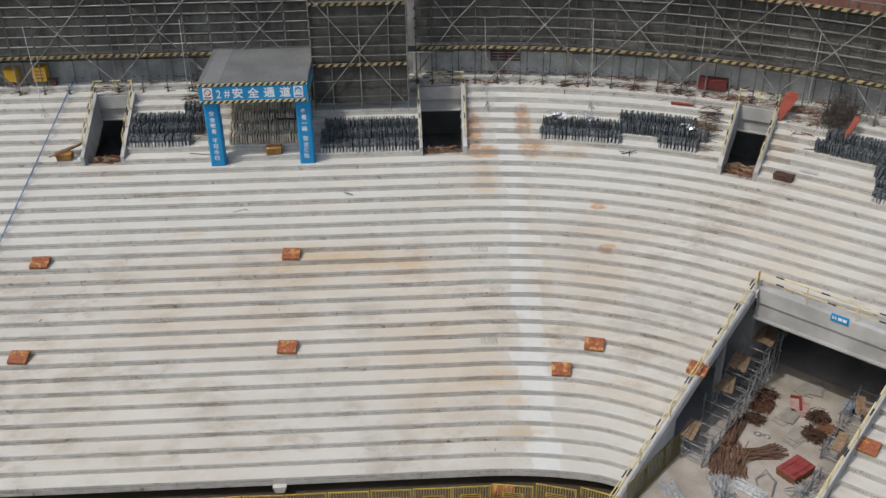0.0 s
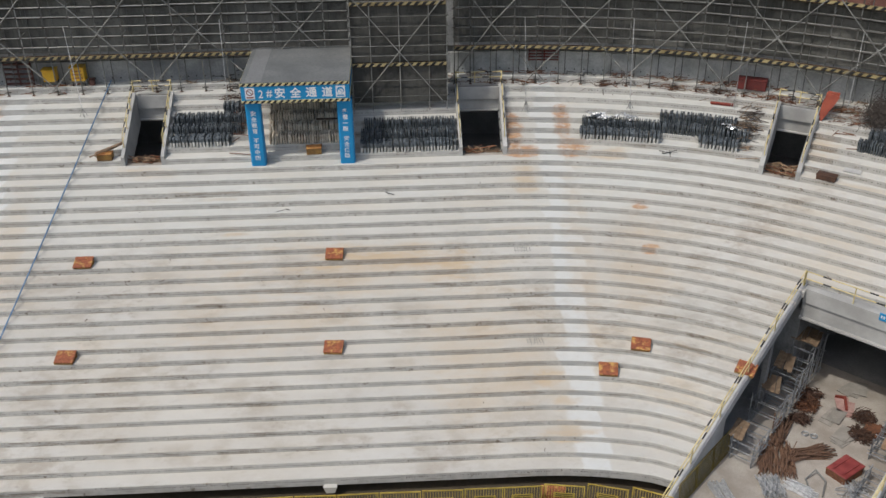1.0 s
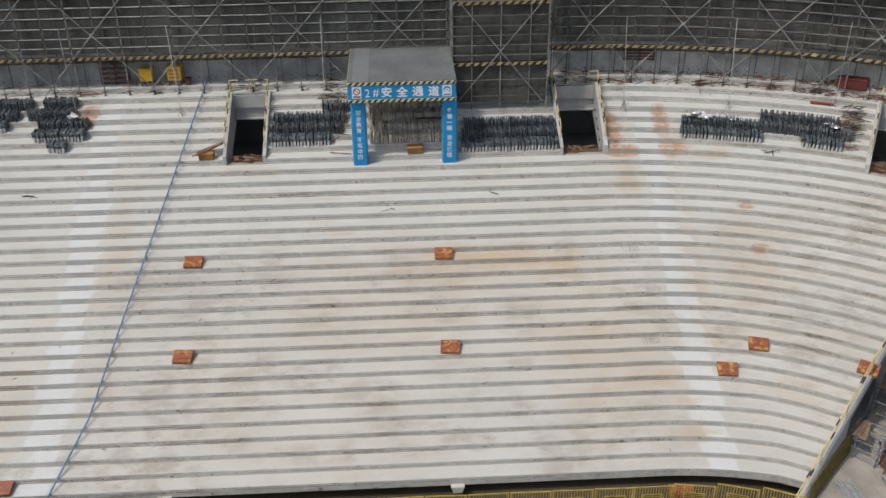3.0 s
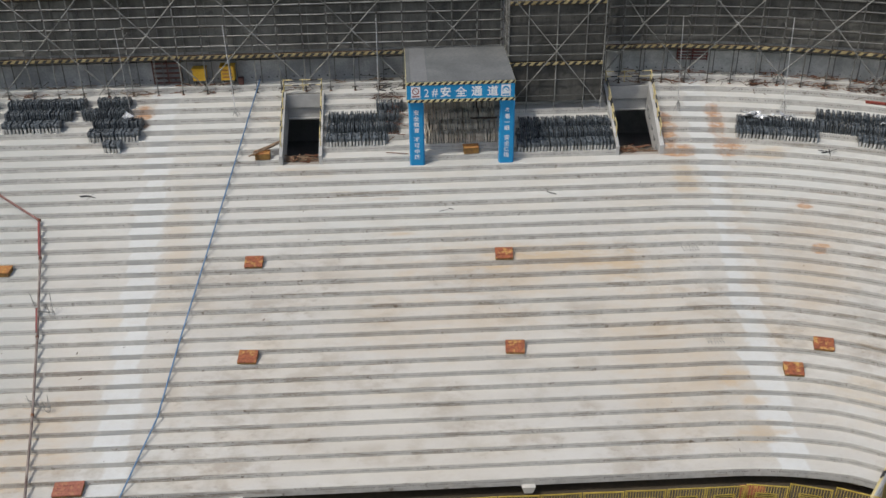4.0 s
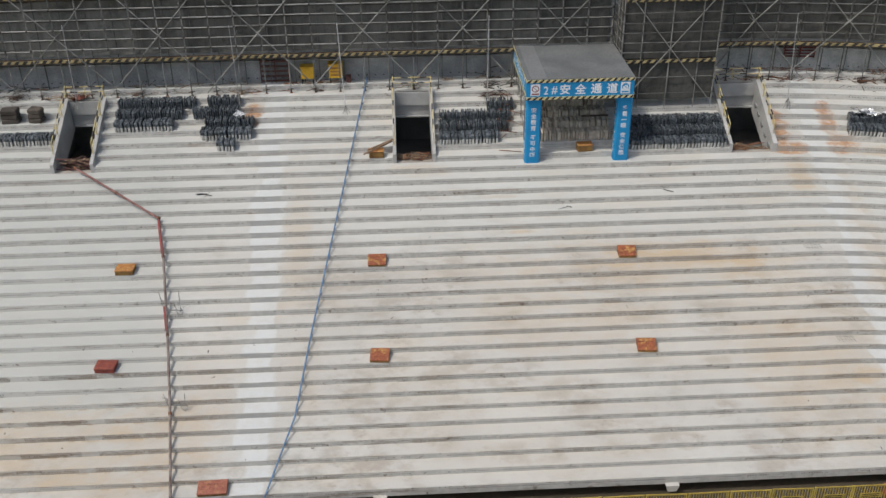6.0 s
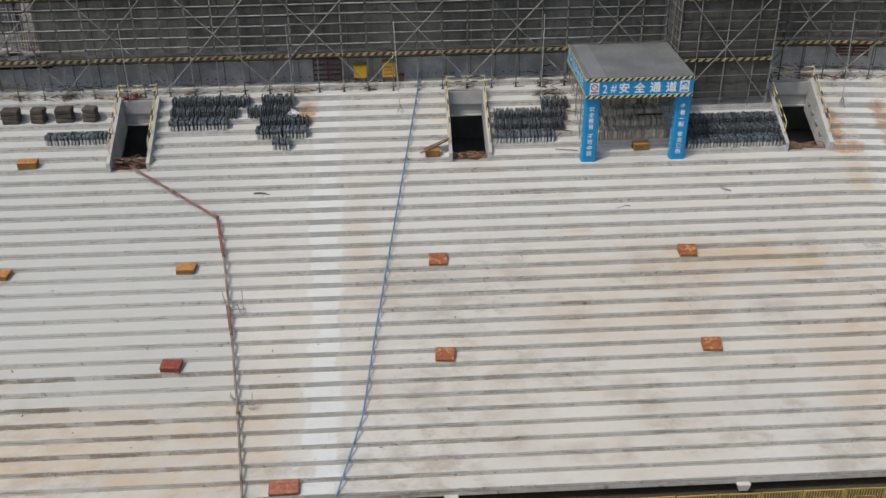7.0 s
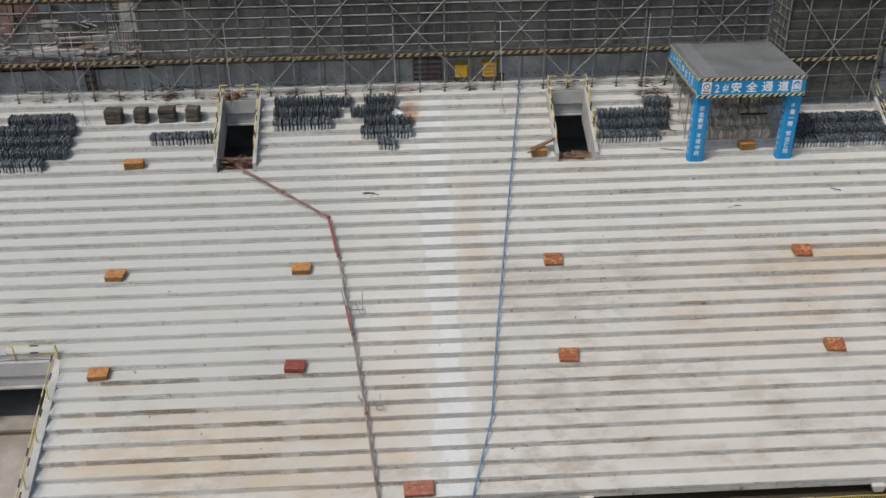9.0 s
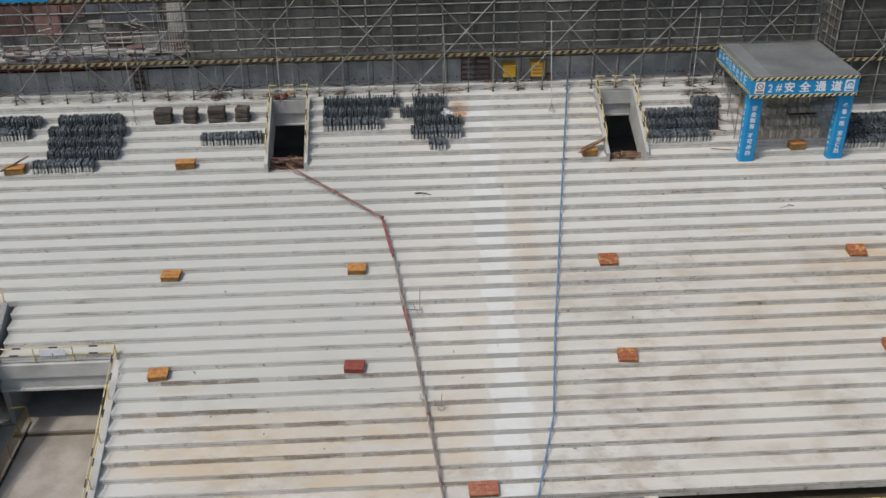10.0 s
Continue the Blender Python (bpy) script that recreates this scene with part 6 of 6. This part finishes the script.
heap(4.75, 3.95, 44, 0.2, 0.3, 0.15, 1.4, 0.032, M_TUBES, 88, 6, "bundle of galvanised tubes on the floor", "tube_bundle")
heap(6.2, 5.9, 30, 0.5, 0.4, 0.2, 1.2, 0.024, M_GALV, 20, 60, "loose galvanised tubes by the wall", "tube_bundle")
heap(3.6, 6.2, 30, 0.6, 0.4, 0.25, 1.2, 0.024, M_STEEL, 20, 50, "loose steel tubes by the wall", "tube_bundle")
e = thing("bent_bar", "bent dark steel bar lying on the floor", "bar", m=tpose(5.4, 4.25, F, 20))
part("bar", line([(-0.6, -0.5, 0.05), (0.5, -0.6, 0.06), (0.9, -0.1, 0.3), (0.4, 0.3, 0.05), (-0.3, 0.1, 0.05), (-0.5, 0.7, 0.06)], 0.05, 6), M_STEEL, e)
e = thing("skip", "red steel skip with a scuffed flat lid", "skip", m=tpose(7.2, 5.1, F, -14) @ Matrix.Diagonal((0.98, 0.92, 0.9, 1)))
part("body", prism(bmesh.new(), [(-0.7, 0), (0.65, 0), (0.8, 0.5), (-0.8, 0.5)], -0.55, 0.6, "y"), M_RUST, e)
part("lid", boxes((-0.80, 0.80, -0.58, 0.58, 0.503, 0.56), bevel=0.03), M_RED, e)
for y in (-0.3, 0.3):
    part("runner", boxes((-0.7, 0.7, y - 0.05, y + 0.05, 0.581, 0.61)), M_RED, e)
for a, w, mat, lab in ((12.2, 3.3, M_PINK, "faded red steel sheets lying on the floor"), (13.9, 3.1, M_FLOOR_D, "grey steel sheets lying on the floor"), (9.8, 4.0, M_FLOOR_D, "grey boards lying on the floor"), (11.0, 3.1, M_FLOOR_D, "grey boards lying on the floor"), (11.2, 5.05, M_RUST, "rusty red sheets lying on the floor")):
    e = thing("sheet_pile", lab, "sheets", m=tpose(a, w, F, random.uniform(-15, 15)))
    for j in range(3):
        p = part("sheet", boxes((-0.6, 0.6, -0.35, 0.35, 0, 0.035)), mat, e)
        p.matrix_basis = pose(random.uniform(-0.3, 0.3), random.uniform(-0.25, 0.25), 0.038 * j, 0, 0, random.uniform(-25, 25))
e = thing("steel_angle", "red steel channel on the faded sheets", "steel", m=tpose(12.3, 3.2, F + 0.12, 25))
part("channel", boxes((-0.55, 0.55, -0.06, 0.06, 0, 0.12), (0.43, 0.55, 0.06, 0.5, 0, 0.12)), M_REDBR, e)
for i, (da, dw) in enumerate(((0, 0), (0.1, 0.42))):
    e = thing("cable_ring", "small pale coil lying on the floor", "coil", "pale coils", m=tpose(8.75 + da, 2.5 + dw, F))
    part("coil", line([(0.16 * math.cos(t * 0.55), 0.16 * math.sin(t * 0.55), 0.04 + 0.003 * t) for t in range(24)], 0.035, 6), M_GALV, e)
M_CRATE_B = plain("pale_blue_plastic", (0.16, 0.28, 0.45), (0.30, 0.42, 0.56), 3.0, 0.6, 0, 30.0, 0.1, 0.1)
e = thing("blue_crate", "small blue plastic crate by the wall", "crate", m=tpose(13.4, 5.3, F + 0.12, 12) @ Matrix.Diagonal((0.85, 0.85, 0.8, 1)))
part("body", boxes((-0.35, 0.35, -0.25, 0.25, 0, 0.35), bevel=0.02), M_ROPE, e)
part("rim", boxes((-0.38, 0.38, -0.28, 0.28, 0.352, 0.4), bevel=0.01), M_CRATE_B, e)
part("stand", boxes((-0.3, 0.3, -0.2, 0.2, -0.15, -0.003)), M_WOOD, e)

# ---- tie holes along the foot of the rear wall ----
bm = bmesh.new()
u = -46.0
while u < 38:
    x, y, a = place(6.715, u)
    c = Vector((x, y, 3.22 + random.uniform(-0.02, 0.02)))
    tube(bm, c, c + Vector((0.012 * math.sin(-a), -0.012, 0)), 0.045, 8)
    u += 0.52 if u < CX else 0.4
tagged(part("tie_holes", bm, M_BLACK), "dark tie holes along the foot of the rear wall", "wall", "", "structure")

# ---- low barrier inside the straight passage ----
e = thing("barrier_run", "yellow steel barriers with black feet along the dark passage", "barrier", "yellow barriers before the stand")
p0, p1 = Vector((-39.0, -17.0, F)), Vector((-38.95, -9.9, F))
for j in range(5):
    a, b = p0.lerp(p1, j / 5), p0.lerp(p1, (j + 0.97) / 5)
    fr = line([a, a + Vector((0, 0, 1.15)), b + Vector((0, 0, 1.15)), b], 0.03, 5)
    part("frame", fr, M_YEL_D, e)
    for i in range(1, 9):
        c = a.lerp(b, i / 9)
        part("bar", tube(bmesh.new(), c + Vector((0, 0, 0.1)), c + Vector((0, 0, 1.13)), 0.014, 4), M_YEL_D, e)
    part("kick_plate", boxes((min(a.x, b.x) - 0.02, max(a.x, b.x) + 0.02, a.y, b.y, F, F + 0.18)), M_BLACK, e)
part("return_panel", line([p1 + Vector((0, 0, 1.15)), p1 + Vector((-2.5, -0.3, 1.15)), p1 + Vector((-2.5, -0.3, 0.1)), p1 + Vector((0, 0, 0.1))], 0.03, 5), M_YEL_D, e)

# ---- the open bay behind the scaffold ----
M_BAYWALL = plain("patchy_bay_wall", (0.15, 0.145, 0.142), (0.42, 0.41, 0.395), 0.7, 0.9, 0, 8.0, 0.3, 0.1)
# plywood red dimmed in colour, as shade inside the bay
M_BAYRED = plain("dull_red_boards", (0.12, 0.065, 0.06), (0.23, 0.135, 0.125), 1.2, 0.85, 0, 12.0, 0.2, 0.4)
bay = thing("open_bay", "open concrete bay with rubbish behind the scaffold", "bay", "", "structure")
part("edge_board", boxes((-60, -35.6, 6.60, 6.66, 4.34, 4.80)), M_CHEST, bay, "dark red edge board")
part("deck", boxes((-60, -31.2, 6.72, 10.2, 4.2, 4.45)), M_CONC, bay)
part("back_wall", boxes((-60, -31.2, 10.2, 10.5, 4.45, 12.0)), M_BAYWALL, bay)
part("end_wall", boxes((-31.5, -31.2, 6.9, 10.2, 4.45, 12.0)), M_CONC_D, bay)
M_TARP = plain("dark_blue_tarp", (0.07, 0.08, 0.105), (0.15, 0.165, 0.20), 2.0, 0.7, 0, 30.0, 0.2, 0.2)
for u, off, z, w, h, mat in ((-43.4, 9.7, 5.6, 3.2, 2.0, M_BAYRED), (-41.0, 9.8, 5.4, 1.8, 2.2, M_BAYRED), (-39.2, 9.9, 6.6, 1.4, 0.9, M_BAYRED), (-36.5, 9.2, 4.9, 1.4, 0.7, M_BAYRED), (-35.6, 9.9, 6.2, 3.1, 1.4, M_TARP), (-38.6, 9.95, 6.9, 2.0, 0.9, M_TARP),
                             (-33.0, 9.9, 5.6, 1.2, 1.9, M_CONC), (-37.9, 9.8, 5.95, 1.0, 0.45, M_PALEB), (-34.4, 9.6, 4.5, 1.0, 0.9, M_CONC_D), (-32.2, 9.2, 4.5, 0.7, 1.2, M_CONC_D)):
    b = part("panel", boxes((-w / 2, w / 2, -0.05, 0.05, 0, h), bevel=0.01), mat, bay)
    b.matrix_basis = pose(u, off, z, random.uniform(-14, -4), random.uniform(-3, 3), random.uniform(-6, 6))
for u, off, z, w, h in ((-35.6, 9.0, 5.45, 3.2, 0.12), (-37.4, 8.6, 4.75, 5.0, 0.14), (-34.2, 8.4, 4.62, 3.6, 0.16), (-39.0, 8.0, 4.6, 3.4, 0.1), (-35.0, 7.8, 4.5, 4.4, 0.12), (-41.6, 8.3, 4.7, 2.4, 0.1)):
    b = part("beam", boxes((-w / 2, w / 2, -0.12, 0.12, 0, h), bevel=0.01), M_PALEB if u > -39 else M_CONC, bay)
    b.matrix_basis = pose(u, off, z, 0, random.uniform(-2, 2), random.uniform(-5, 5))
for i in range(110):
    u, off = random.uniform(-46, -32), random.uniform(7.0, 9.6)
    w, d = random.uniform(0.2, 1.1), random.uniform(0.08, 0.4)
    b = part("loose_board", boxes((-w / 2, w / 2, -d / 2, d / 2, 0, 0.05)), random.choice((M_BAYRED, M_PALEB, M_CONC_D, M_WOOD, M_CONC) if u > -40 else (M_BAYRED, M_BAYRED, M_CONC_D, M_WOOD, M_CONC)), bay)
    b.matrix_basis = pose(u, off, 4.5 + random.uniform(0.0, 0.5), random.uniform(-10, 40), random.uniform(-10, 10), random.uniform(-40, 40))
for i in range(14):
    p = Vector((random.uniform(-41, -34.5), random.uniform(8.4, 9.5), random.uniform(4.8, 6.6)))
    part("loose_bar", tube(bmesh.new(), p, p + Vector((random.uniform(-0.9, 0.9), random.uniform(-0.2, 0.2), random.uniform(-0.4, 0.5))), 0.035, 5), M_PALEB, bay)
mesh_p = thing("rebar_mat", "pale steel bar mat standing in the open bay", "rebar")
for i in range(15):
    x = -34.2 + i * 0.17
    part("upright_bar", tube(bmesh.new(), (x, 8.6, 4.5), (x + random.uniform(-0.05, 0.1), 8.7, random.uniform(7.0, 7.9)), 0.022, 4), M_GALV, mesh_p)
for j in range(7):
    part("cross_bar", tube(bmesh.new(), (-34.3, 8.58, 5.0 + j * 0.4), (-31.7, 8.58, 5.0 + j * 0.4), 0.014, 4), M_STEEL, mesh_p)
bn = thing("banner", "blue printed banner tied to the scaffold", "banner")
part("sheet", boxes((-47.0, -39.0, OUT - 0.2, OUT - 0.17, 8.75, 9.9)), M_BLUE, bn)
